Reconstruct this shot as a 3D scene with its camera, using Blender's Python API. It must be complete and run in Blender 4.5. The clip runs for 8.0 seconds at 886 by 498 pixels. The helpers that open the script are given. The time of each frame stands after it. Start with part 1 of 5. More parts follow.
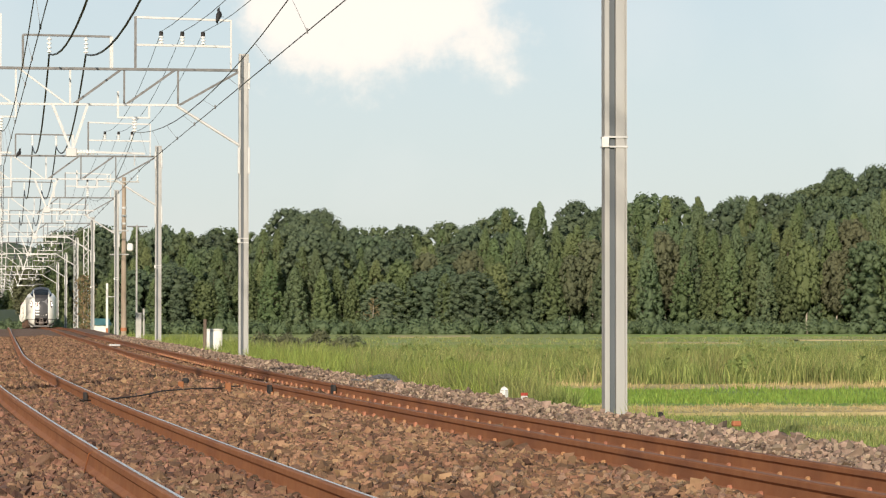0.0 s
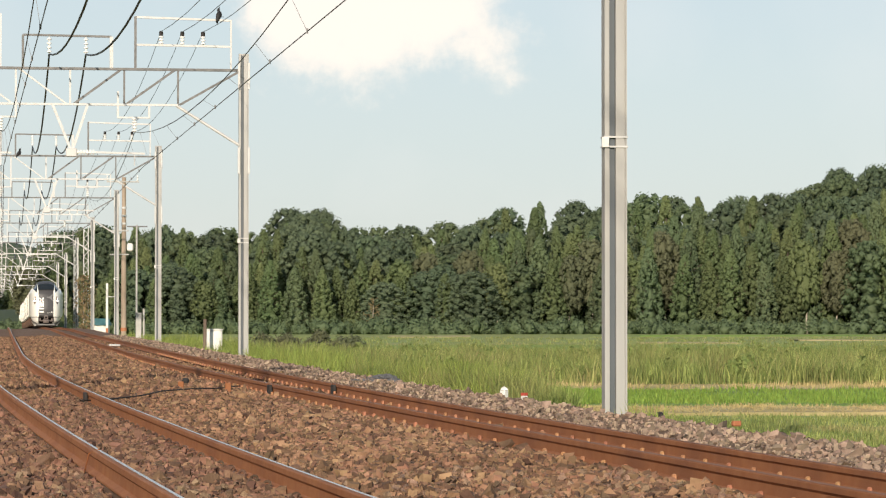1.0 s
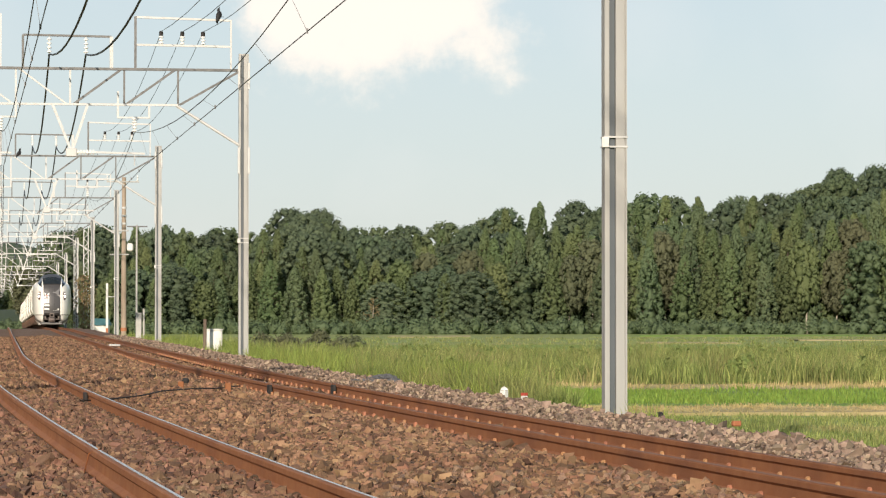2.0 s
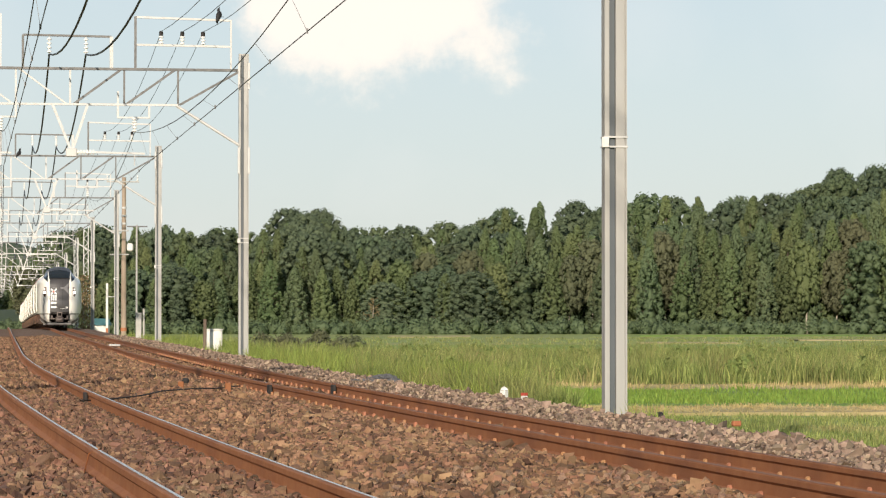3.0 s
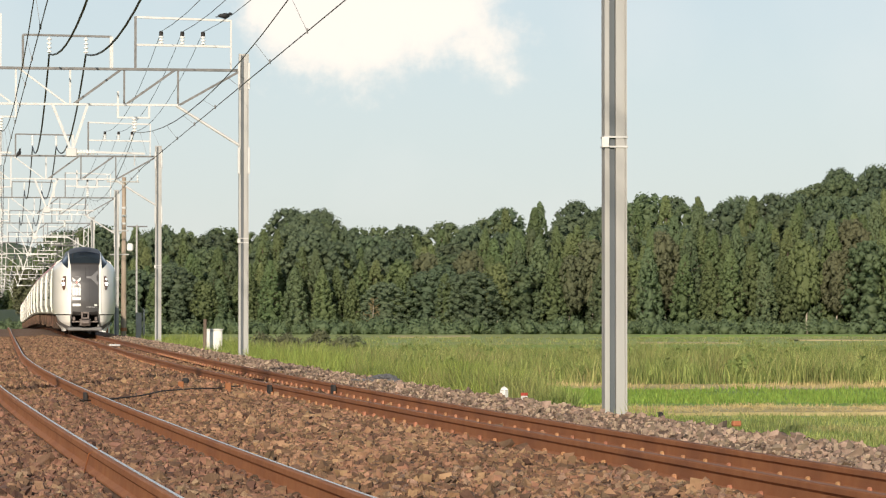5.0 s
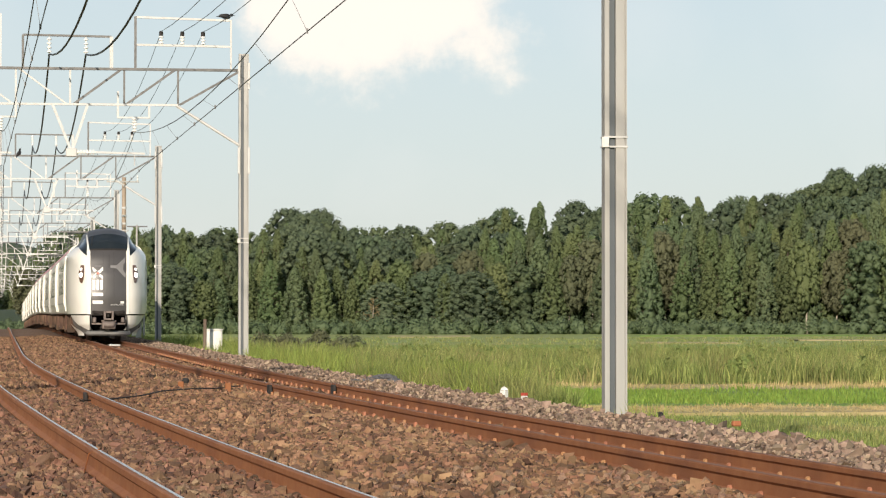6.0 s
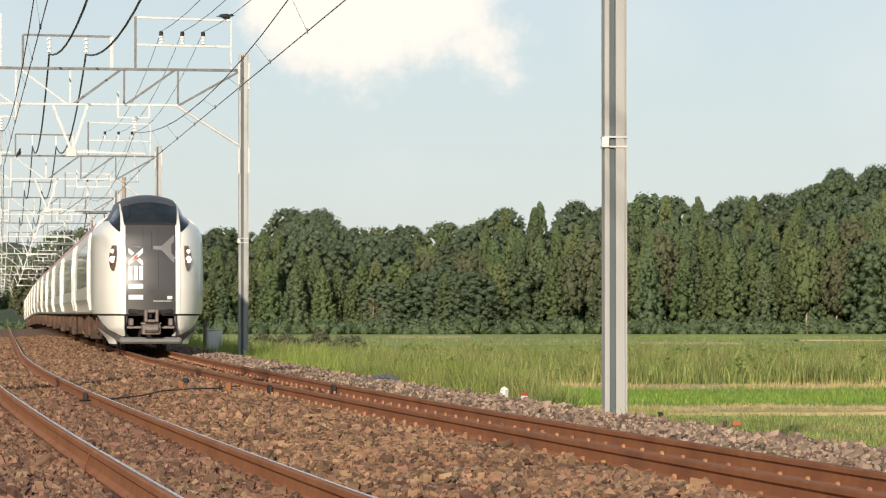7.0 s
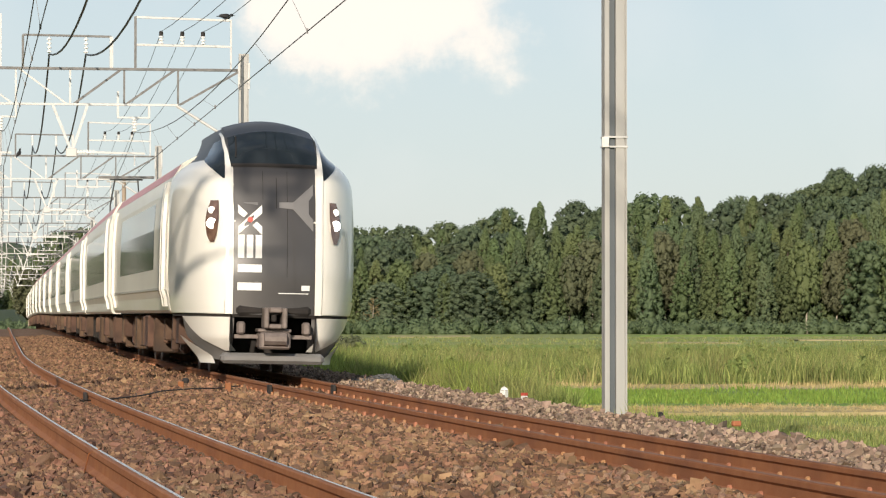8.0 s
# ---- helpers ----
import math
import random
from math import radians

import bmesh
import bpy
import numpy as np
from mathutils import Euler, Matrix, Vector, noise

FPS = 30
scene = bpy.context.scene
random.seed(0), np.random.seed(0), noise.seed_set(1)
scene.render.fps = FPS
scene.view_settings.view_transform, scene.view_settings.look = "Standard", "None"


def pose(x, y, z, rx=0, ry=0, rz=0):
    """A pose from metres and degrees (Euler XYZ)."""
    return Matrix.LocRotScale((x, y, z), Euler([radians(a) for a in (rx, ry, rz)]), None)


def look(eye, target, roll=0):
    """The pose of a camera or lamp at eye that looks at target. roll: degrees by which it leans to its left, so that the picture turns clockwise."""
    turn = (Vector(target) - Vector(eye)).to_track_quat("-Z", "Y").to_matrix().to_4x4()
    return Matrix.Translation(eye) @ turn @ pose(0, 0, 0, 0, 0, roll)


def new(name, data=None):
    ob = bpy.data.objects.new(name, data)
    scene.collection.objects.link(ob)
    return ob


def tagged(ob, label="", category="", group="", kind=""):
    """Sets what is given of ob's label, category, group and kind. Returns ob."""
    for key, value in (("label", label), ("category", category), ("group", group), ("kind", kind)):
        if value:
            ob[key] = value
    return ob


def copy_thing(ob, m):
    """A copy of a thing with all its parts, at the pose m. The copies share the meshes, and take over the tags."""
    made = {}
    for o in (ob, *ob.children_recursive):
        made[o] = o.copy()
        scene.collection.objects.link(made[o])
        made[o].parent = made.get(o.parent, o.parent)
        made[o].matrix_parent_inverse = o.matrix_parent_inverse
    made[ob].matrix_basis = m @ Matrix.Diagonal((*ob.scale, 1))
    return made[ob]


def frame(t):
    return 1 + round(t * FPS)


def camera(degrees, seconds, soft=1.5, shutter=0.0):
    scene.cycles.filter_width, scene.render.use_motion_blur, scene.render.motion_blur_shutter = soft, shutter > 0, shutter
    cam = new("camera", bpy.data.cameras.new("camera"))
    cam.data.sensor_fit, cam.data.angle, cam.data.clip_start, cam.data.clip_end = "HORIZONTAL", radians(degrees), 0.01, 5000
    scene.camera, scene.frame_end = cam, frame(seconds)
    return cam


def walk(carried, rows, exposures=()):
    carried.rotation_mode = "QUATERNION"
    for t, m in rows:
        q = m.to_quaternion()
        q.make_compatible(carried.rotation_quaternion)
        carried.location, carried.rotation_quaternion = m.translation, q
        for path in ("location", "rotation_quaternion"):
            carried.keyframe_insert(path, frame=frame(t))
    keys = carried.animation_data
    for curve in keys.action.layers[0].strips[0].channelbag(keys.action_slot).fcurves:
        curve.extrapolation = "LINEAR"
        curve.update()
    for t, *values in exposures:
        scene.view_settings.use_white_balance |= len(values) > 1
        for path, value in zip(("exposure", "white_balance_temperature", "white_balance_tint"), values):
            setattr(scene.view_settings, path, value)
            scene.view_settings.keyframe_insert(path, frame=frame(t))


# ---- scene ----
cam = camera(16.32, 8.0, 1.2)
walk(cam, [(0.0, pose(0, 0, 0.955, 91.216, 0, 0)), (8.0, pose(0, 0, 0.955, 91.216, 0, 0))], exposures=[(0.0, 0.0), (8.0, 0.0)])

# ---- world, sun ----
SUN_DIR = Vector((-0.56, -2.85, 1.0)).normalized()   # towards the sun
sun_el = math.asin(SUN_DIR.z)
world = bpy.data.worlds.new("sky_world")
scene.world = world
world.use_nodes = True


def build_world():
    nt = world.node_tree
    nt.nodes.clear()
    L = nt.links.new
    out = nt.nodes.new("ShaderNodeOutputWorld")
    bg = nt.nodes.new("ShaderNodeBackground")
    bg.inputs[1].default_value = 0.112
    sky = nt.nodes.new("ShaderNodeTexSky")
    sky.sky_type, sky.sun_disc = "NISHITA", False
    sky.sun_elevation, sky.sun_rotation = sun_el, math.atan2(SUN_DIR.x, SUN_DIR.y)
    sky.air_density, sky.dust_density, sky.ozone_density = 1.0, 0.6, 1.6
    geo = nt.nodes.new("ShaderNodeTexCoord")
    # high veil: lifts and greys the blue everywhere a little
    mixv = nt.nodes.new("ShaderNodeMixRGB")
    sep = nt.nodes.new("ShaderNodeSeparateXYZ")
    L(geo.outputs["Generated"], sep.inputs[0])
    fade = nt.nodes.new("ShaderNodeMapRange")
    fade.inputs[1].default_value, fade.inputs[2].default_value = 0.05, 0.55
    fade.inputs[3].default_value, fade.inputs[4].default_value = 0.70, 0.12
    L(sep.outputs["Z"], fade.inputs[0])
    L(fade.outputs[0], mixv.inputs[0])
    mixv.inputs[2].default_value = (5.9, 6.45, 6.9, 1)
    L(sky.outputs[0], mixv.inputs[1])
    # cumulus: lumpy noise against the direction, sun-warmed
    map_ = nt.nodes.new("ShaderNodeMapping")
    map_.inputs["Scale"].default_value = (1, 1, 1)
    L(geo.outputs["Generated"], map_.inputs[0])
    n1 = nt.nodes.new("ShaderNodeTexNoise")
    n1.inputs["Scale"].default_value, n1.inputs["Detail"].default_value, n1.inputs["Roughness"].default_value = 34, 8, 0.6
    L(map_.outputs[0], n1.inputs["Vector"])
    sub = nt.nodes.new("ShaderNodeVectorMath"); sub.operation = "SUBTRACT"
    sub.inputs[1].default_value = (-0.0205, 0.99, 0.099)
    L(geo.outputs["Generated"], sub.inputs[0])
    scl = nt.nodes.new("ShaderNodeVectorMath"); scl.operation = "MULTIPLY"
    scl.inputs[1].default_value = (1 / 0.046, 0.0, 1 / 0.031)
    L(sub.outputs[0], scl.inputs[0])
    ln = nt.nodes.new("ShaderNodeVectorMath"); ln.operation = "LENGTH"
    L(scl.outputs[0], ln.inputs[0])
    add = nt.nodes.new("ShaderNodeMath"); add.operation = "MULTIPLY_ADD"
    add.inputs[1].default_value, add.inputs[2].default_value = 2.0, -1.0
    L(n1.outputs[0], add.inputs[0])
    dif = nt.nodes.new("ShaderNodeMath"); dif.operation = "SUBTRACT"
    L(add.outputs[0], dif.inputs[0]); L(ln.outputs["Value"], dif.inputs[1])
    ramp = nt.nodes.new("ShaderNodeMapRange")
    ramp.interpolation_type = "SMOOTHERSTEP"
    ramp.inputs[1].default_value, ramp.inputs[2].default_value = -1.15, -0.45
    ramp.inputs[3].default_value, ramp.inputs[4].default_value = 0.0, 0.95
    L(dif.outputs[0], ramp.inputs[0])
    n2 = nt.nodes.new("ShaderNodeTexNoise")
    n2.inputs["Scale"].default_value, n2.inputs["Detail"].default_value = 9, 5
    L(map_.outputs[0], n2.inputs["Vector"])
    ramp2 = nt.nodes.new("ShaderNodeMapRange")
    ramp2.inputs[1].default_value, ramp2.inputs[2].default_value = 0.45, 0.85
    ramp2.inputs[3].default_value, ramp2.inputs[4].default_value = 0.0, 0.45
    L(n2.outputs[0], ramp2.inputs[0])
    mixw = nt.nodes.new("ShaderNodeMixRGB")
    mixw.inputs[2].default_value = (8.6, 8.4, 8.2, 1)
    L(ramp2.outputs[0], mixw.inputs[0]); L(mixv.outputs[0], mixw.inputs[1])
    mixc = nt.nodes.new("ShaderNodeMixRGB")
    mixc.inputs[2].default_value = (9.9, 9.05, 8.1, 1)
    L(ramp.outputs[0], mixc.inputs[0]); L(mixw.outputs[0], mixc.inputs[1])
    L(mixc.outputs[0], bg.inputs[0]); L(bg.outputs[0], out.inputs[0])


build_world()
sun = new("sun", bpy.data.lights.new("sun", "SUN"))
sun.data.energy, sun.data.angle, sun.data.color = 4.9, radians(1.1), (1.0, 0.87, 0.71)
sun.matrix_world = look((-30, -70, 60), Vector((-30, -70, 60)) - SUN_DIR)


# ---- materials ----
def mat(name, c1, c2=None, scale=4.0, rough=0.6, metal=0.0, bump=0.0, bump_scale=None, rand=0.0, island=0.0,
        detail=6, c3=None, scale3=0.6, mix3=0.5, stretch=(1, 1, 1), coat=0.0, trans=0.0):
    """Two-scale procedural surface; rand varies by object, island by loose piece."""
    m = bpy.data.materials.new(name)
    m.use_nodes = True
    nt = m.node_tree
    L = nt.links.new
    b = nt.nodes["Principled BSDF"]
    b.inputs["Roughness"].default_value, b.inputs["Metallic"].default_value = rough, metal
    b.inputs["Coat Weight"].default_value = coat
    c2 = c2 or c1
    tc = nt.nodes.new("ShaderNodeTexCoord")
    mp = nt.nodes.new("ShaderNodeMapping")
    mp.inputs["Scale"].default_value = stretch
    L(tc.outputs["Object"], mp.inputs[0])
    n = nt.nodes.new("ShaderNodeTexNoise")
    n.inputs["Scale"].default_value, n.inputs["Detail"].default_value = scale, detail
    L(mp.outputs[0], n.inputs["Vector"])
    r = nt.nodes.new("ShaderNodeMapRange")
    r.inputs[1].default_value, r.inputs[2].default_value = 0.32, 0.68
    L(n.outputs[0], r.inputs[0])
    mx = nt.nodes.new("ShaderNodeMixRGB")
    mx.inputs[1].default_value, mx.inputs[2].default_value = (*c1, 1), (*c2, 1)
    L(r.outputs[0], mx.inputs[0])
    col = mx.outputs[0]
    if c3:
        n3 = nt.nodes.new("ShaderNodeTexNoise")
        n3.inputs["Scale"].default_value, n3.inputs["Detail"].default_value = scale3, 4
        L(mp.outputs[0], n3.inputs["Vector"])
        r3 = nt.nodes.new("ShaderNodeMapRange")
        r3.inputs[1].default_value, r3.inputs[2].default_value, r3.inputs[4].default_value = 0.45, 0.7, mix3
        L(n3.outputs[0], r3.inputs[0])
        m3 = nt.nodes.new("ShaderNodeMixRGB")
        m3.inputs[2].default_value = (*c3, 1)
        L(r3.outputs[0], m3.inputs[0]); L(col, m3.inputs[1])
        col = m3.outputs[0]
    if rand or island:
        if island:
            src = nt.nodes.new("ShaderNodeNewGeometry").outputs["Random Per Island"]
        else:
            src = nt.nodes.new("ShaderNodeObjectInfo").outputs["Random"]
        amt = rand or island
        rr = nt.nodes.new("ShaderNodeMapRange")
        rr.inputs[3].default_value, rr.inputs[4].default_value = 1 - amt, 1 + amt
        L(src, rr.inputs[0])
        hs = nt.nodes.new("ShaderNodeHueSaturation")
        L(rr.outputs[0], hs.inputs["Value"])
        hue = nt.nodes.new("ShaderNodeMapRange")
        hue.inputs[3].default_value, hue.inputs[4].default_value = 0.485, 0.515
        ml = nt.nodes.new("ShaderNodeMath"); ml.operation = "MULTIPLY"; ml.inputs[1].default_value = 7.31
        fr = nt.nodes.new("ShaderNodeMath"); fr.operation = "FRACT"
        L(src, ml.inputs[0]); L(ml.outputs[0], fr.inputs[0]); L(fr.outputs[0], hue.inputs[0])
        L(hue.outputs[0], hs.inputs["Hue"])
        L(col, hs.inputs["Color"])
        col = hs.outputs[0]
    L(col, b.inputs["Base Color"])
    if bump:
        nb = nt.nodes.new("ShaderNodeTexNoise")
        nb.inputs["Scale"].default_value, nb.inputs["Detail"].default_value = bump_scale or scale * 4, 5
        L(mp.outputs[0], nb.inputs["Vector"])
        bp = nt.nodes.new("ShaderNodeBump")
        bp.inputs["Strength"].default_value, bp.inputs["Distance"].default_value = min(1, bump), 0.02
        L(nb.outputs[0], bp.inputs["Height"]); L(bp.outputs[0], b.inputs["Normal"])
    if trans:
        tr = nt.nodes.new("ShaderNodeBsdfTranslucent")
        L(col, tr.inputs[0])
        ms = nt.nodes.new("ShaderNodeMixShader")
        ms.inputs[0].default_value = trans
        L(b.outputs[0], ms.inputs[1]); L(tr.outputs[0], ms.inputs[2])
        L(ms.outputs[0], nt.nodes["Material Output"].inputs[0])
    return m


def glow(name, color, strength):
    m = mat(name, color, rough=0.2)
    b = m.node_tree.nodes["Principled BSDF"]
    b.inputs["Emission Color"].default_value, b.inputs["Emission Strength"].default_value = (*color, 1), strength
    return m


M_FIELD = mat("field_grass", (0.205, 0.27, 0.065), (0.26, 0.32, 0.085), scale=0.8, rough=0.9, c3=(0.29, 0.26, 0.10), scale3=0.06, mix3=0.6, bump=0.6, bump_scale=9)
M_LAWN = mat("rice_green", (0.15, 0.26, 0.03), (0.19, 0.30, 0.045), scale=0.7, rough=0.9, bump=0.7, bump_scale=14, c3=(0.19, 0.21, 0.05), scale3=0.12, mix3=0.4)
M_STRAW = mat("dry_straw", (0.42, 0.33, 0.15), (0.53, 0.42, 0.20), scale=2.5, rough=0.9, bump=0.8, bump_scale=12, c3=(0.19, 0.19, 0.06), scale3=0.3, mix3=0.6)
M_DRYPATCH = mat("dry_patch", (0.38, 0.32, 0.15), (0.44, 0.37, 0.18), scale=0.8, rough=0.9, bump=0.8, bump_scale=12, c3=(0.22, 0.27, 0.07), scale3=0.16, mix3=0.95)
# bed kept dark: the shade in gaps between stones is in its colour
M_BALLAST = mat("ballast_base", (0.115, 0.064, 0.036), (0.21, 0.125, 0.073), scale=26, rough=0.95, bump=1.0, bump_scale=22, c3=(0.13, 0.07, 0.04), scale3=0.5, mix3=0.6)
M_STONE = mat("rusty_stone", (0.152, 0.082, 0.046), (0.285, 0.172, 0.100), scale=9, rough=0.9, island=0.62, bump=0.4, bump_scale=60, c3=(0.14, 0.07, 0.038), scale3=0.35, mix3=0.7)
M_GREYSTONE = mat("grey_stone", (0.185, 0.132, 0.094), (0.335, 0.245, 0.178), scale=9, rough=0.9, island=0.55, bump=0.4, bump_scale=60)
M_STONERED = mat("brake_dust_stone", (0.135, 0.070, 0.042), (0.235, 0.135, 0.085), scale=9, rough=0.9, island=0.55, bump=0.4, bump_scale=60)
M_STONE_OBJ = mat("rusty_stone_single", (0.185, 0.116, 0.072), (0.31, 0.212, 0.138), scale=9, rough=0.9, rand=0.4, bump=0.4, bump_scale=60)
M_RUST = mat("rusty_rail_steel", (0.31, 0.115, 0.042), (0.375, 0.158, 0.062), scale=7, rough=0.75, metal=0.1, c3=(0.22, 0.075, 0.028), scale3=1.3, mix3=0.5, bump=0.15, bump_scale=50)
M_RUST2 = mat("brown_rail_steel", (0.29, 0.110, 0.042), (0.34, 0.138, 0.056), scale=7, rough=0.8, metal=0.1, c3=(0.16, 0.06, 0.03), scale3=1.3, mix3=0.5, bump=0.15, bump_scale=50)
M_SHINE = mat("polished_rail_head", (0.74, 0.66, 0.59), (0.62, 0.53, 0.46), scale=12, rough=0.26, metal=1.0)
M_DULLHEAD = mat("dull_rail_head", (0.23, 0.10, 0.048), (0.27, 0.125, 0.062), scale=12, rough=0.7)
M_BOLT = mat("bolt_steel", (0.33, 0.15, 0.07), (0.43, 0.22, 0.12), scale=30, rough=0.7, rand=0.2)
M_DARK = mat("dark_rubber", (0.02, 0.018, 0.017), (0.035, 0.03, 0.028), scale=12, rough=0.8)
M_GALV = mat("galvanised_steel", (0.38, 0.375, 0.36), (0.44, 0.435, 0.42), scale=3, rough=0.6, metal=0.15, c3=(0.36, 0.33, 0.28), scale3=0.8, mix3=0.5, bump=0.1, stretch=(1, 1, 0.25))
# dark blue-grey that stands for the shade inside the mast channel
M_CHANNEL_SHADE = mat("channel_shade", (0.085, 0.100, 0.112), (0.110, 0.125, 0.138), scale=4, rough=0.55, stretch=(1, 1, 0.2))
M_LIGHTSTEEL = mat("pale_steel", (0.54, 0.535, 0.52), (0.60, 0.595, 0.58), scale=5, rough=0.55, metal=0.1)
M_DARKSTEEL = mat("weathered_dark_steel", (0.13, 0.13, 0.13), (0.20, 0.195, 0.19), scale=5, rough=0.6, metal=0.3)
M_INSUL = mat("white_porcelain", (0.85, 0.84, 0.80), (0.78, 0.77, 0.74), scale=8, rough=0.2)
M_WIRE = mat("wire_black", (0.025, 0.027, 0.03), (0.04, 0.04, 0.045), scale=8, rough=0.5)
M_THINWIRE = mat("wire_grey", (0.10, 0.105, 0.11), (0.14, 0.14, 0.145), scale=8, rough=0.5, metal=0.4)
M_WOODPOLE = mat("brown_pole_concrete", (0.30, 0.235, 0.175), (0.40, 0.32, 0.25), scale=3, rough=0.85, bump=0.3, stretch=(1, 1, 0.15))
M_BARK = mat("bark", (0.10, 0.075, 0.055), (0.17, 0.13, 0.10), scale=6, rough=0.95, bump=0.6, stretch=(1, 1, 0.2), rand=0.3)
M_BARKPALE = mat("pale_bark", (0.30, 0.26, 0.20), (0.42, 0.37, 0.30), scale=6, rough=0.95, bump=0.6, stretch=(1, 1, 0.2), rand=0.3)
# leaves paled and made more translucent to stand in for distance haze
M_LEAF = [mat("cedar_leaf", (0.142, 0.196, 0.084), (0.186, 0.240, 0.102), scale=0.35, rough=0.75, rand=0.16, trans=0.45),
          mat("broad_leaf", (0.140, 0.192, 0.098), (0.176, 0.226, 0.112), scale=0.35, rough=0.7, rand=0.17, trans=0.45),
          mat("dark_leaf", (0.116, 0.162, 0.094), (0.146, 0.190, 0.106), scale=0.35, rough=0.75, rand=0.17, trans=0.4),
          mat("olive_leaf", (0.165, 0.212, 0.090), (0.210, 0.254, 0.106), scale=0.35, rough=0.75, rand=0.16, trans=0.45),
          mat("brown_olive_leaf", (0.152, 0.168, 0.092), (0.178, 0.190, 0.102), scale=0.35, rough=0.8, rand=0.17, trans=0.4)]
M_GRASS = mat("tall_grass_blade", (0.125, 0.185, 0.040), (0.40, 0.44, 0.14), scale=1.6, rough=0.8, island=0.4, trans=0.35, c3=(0.40, 0.33, 0.15), scale3=0.4, mix3=0.7)
M_GRASSBRIGHT = mat("fresh_grass_blade", (0.19, 0.275, 0.045), (0.42, 0.48, 0.125), scale=1.4, rough=0.8, island=0.35, trans=0.4, c3=(0.33, 0.30, 0.11), scale3=0.5, mix3=0.5)
M_WEED = mat("weed_leaf", (0.17, 0.235, 0.06), (0.25, 0.30, 0.085), scale=0.9, rough=0.75, island=0.25, trans=0.25)
M_RICE = mat("rice_blade", (0.17, 0.26, 0.04), (0.25, 0.36, 0.065), scale=0.9, rough=0.8, island=0.25, trans=0.3)
M_WHITEPAINT = mat("train_white_paint", (0.80, 0.78, 0.72), (0.83, 0.81, 0.75), scale=0.8, rough=0.30, coat=0.5, c3=(0.76, 0.73, 0.66), scale3=0.5, mix3=0.4)
M_SILVER = mat("train_side_paint", (0.74, 0.71, 0.62), (0.78, 0.75, 0.66), scale=0.6, rough=0.38, coat=0.2)
M_BLACKPAINT = mat("train_black_panel", (0.050, 0.046, 0.045), (0.062, 0.058, 0.057), scale=1.2, rough=0.35, coat=0.4)
M_ROOFDARK = mat("train_dark_roof", (0.05, 0.05, 0.052), (0.07, 0.07, 0.07), scale=2, rough=0.45)
M_GLASS = mat("dark_window_glass", (0.012, 0.018, 0.022), (0.018, 0.024, 0.028), scale=1, rough=0.05)
M_SIDEGLASS = mat("tinted_side_glass", (0.03, 0.033, 0.034), (0.04, 0.043, 0.044), scale=1, rough=0.06)
M_RED = mat("train_red_stripe", (0.52, 0.20, 0.20), (0.58, 0.25, 0.24), scale=2, rough=0.4)
M_GREYBAND = mat("train_grey_bumper", (0.16, 0.155, 0.15), (0.20, 0.195, 0.19), scale=3, rough=0.45)
M_UNDER = mat("brown_underfloor", (0.075, 0.042, 0.028), (0.16, 0.092, 0.058), scale=3, rough=0.85, c3=(0.05, 0.035, 0.028), scale3=1.2, mix3=0.8, rand=0.3)
M_UNDERDARK = mat("underfloor_black", (0.015, 0.013, 0.012), (0.03, 0.025, 0.022), scale=4, rough=0.9)
M_COUPLER = mat("coupler_cast_steel", (0.16, 0.13, 0.115), (0.24, 0.20, 0.18), scale=8, rough=0.6, metal=0.3, bump=0.2)
M_LOGO = mat("white_marking", (0.82, 0.81, 0.78), (0.78, 0.77, 0.74), scale=4, rough=0.4)
M_LOGOGREY = mat("grey_marking", (0.17, 0.165, 0.165), (0.19, 0.185, 0.185), scale=3, rough=0.35)
M_REDDOT = mat("red_marking", (0.6, 0.12, 0.10), (0.65, 0.15, 0.12), scale=4, rough=0.4)
M_LAMP = glow("headlamp_glow", (1.0, 0.96, 0.88), 5.0)
M_LAMPDIM = glow("headlamp_dim_glow", (1.0, 0.95, 0.85), 0.9)
M_LENS = mat("headlamp_housing", (0.10, 0.055, 0.04), (0.18, 0.11, 0.08), scale=10, rough=0.15, coat=1.0)
M_DRYLEAF = mat("dry_creeper_leaf", (0.20, 0.15, 0.075), (0.29, 0.22, 0.11), scale=3, rough=0.85, island=0.3, trans=0.2)
M_BIRD = mat("black_feathers", (0.008, 0.008, 0.010), (0.02, 0.02, 0.022), scale=30, rough=0.7)
M_TEAL = mat("teal_roof", (0.06, 0.17, 0.18), (0.09, 0.22, 0.22), scale=2, rough=0.6)
M_WHITE = mat("white_enamel", (0.80, 0.79, 0.75), (0.72, 0.70, 0.66), scale=4, rough=0.5)
M_REDPAINT = mat("red_enamel", (0.55, 0.09, 0.05), (0.45, 0.07, 0.05), scale=6, rough=0.5)
M_ORANGE = mat("orange_enamel", (0.45, 0.17, 0.075), (0.38, 0.135, 0.06), scale=6, rough=0.6)
M_GREYBOX = mat("grey_cabinet_paint", (0.42, 0.41, 0.38), (0.50, 0.49, 0.45), scale=3, rough=0.6)
M_BLUEFAR = mat("distant_blue_grey", (0.36, 0.42, 0.44), (0.42, 0.48, 0.50), scale=2, rough=0.8)


# ---- mesh helpers ----
def part(name, bm, material, parent=None, label="", smooth=False):
    me = bpy.data.meshes.new(name)
    bm.to_mesh(me)
    bm.free()
    for m in (material if isinstance(material, (list, tuple)) else [material]):
        me.materials.append(m)
    if smooth:
        for p in me.polygons:
            p.use_smooth = True
    ob = new(name, me)
    if parent:
        ob.parent = parent
    if label:
        ob["label"] = label
    return ob


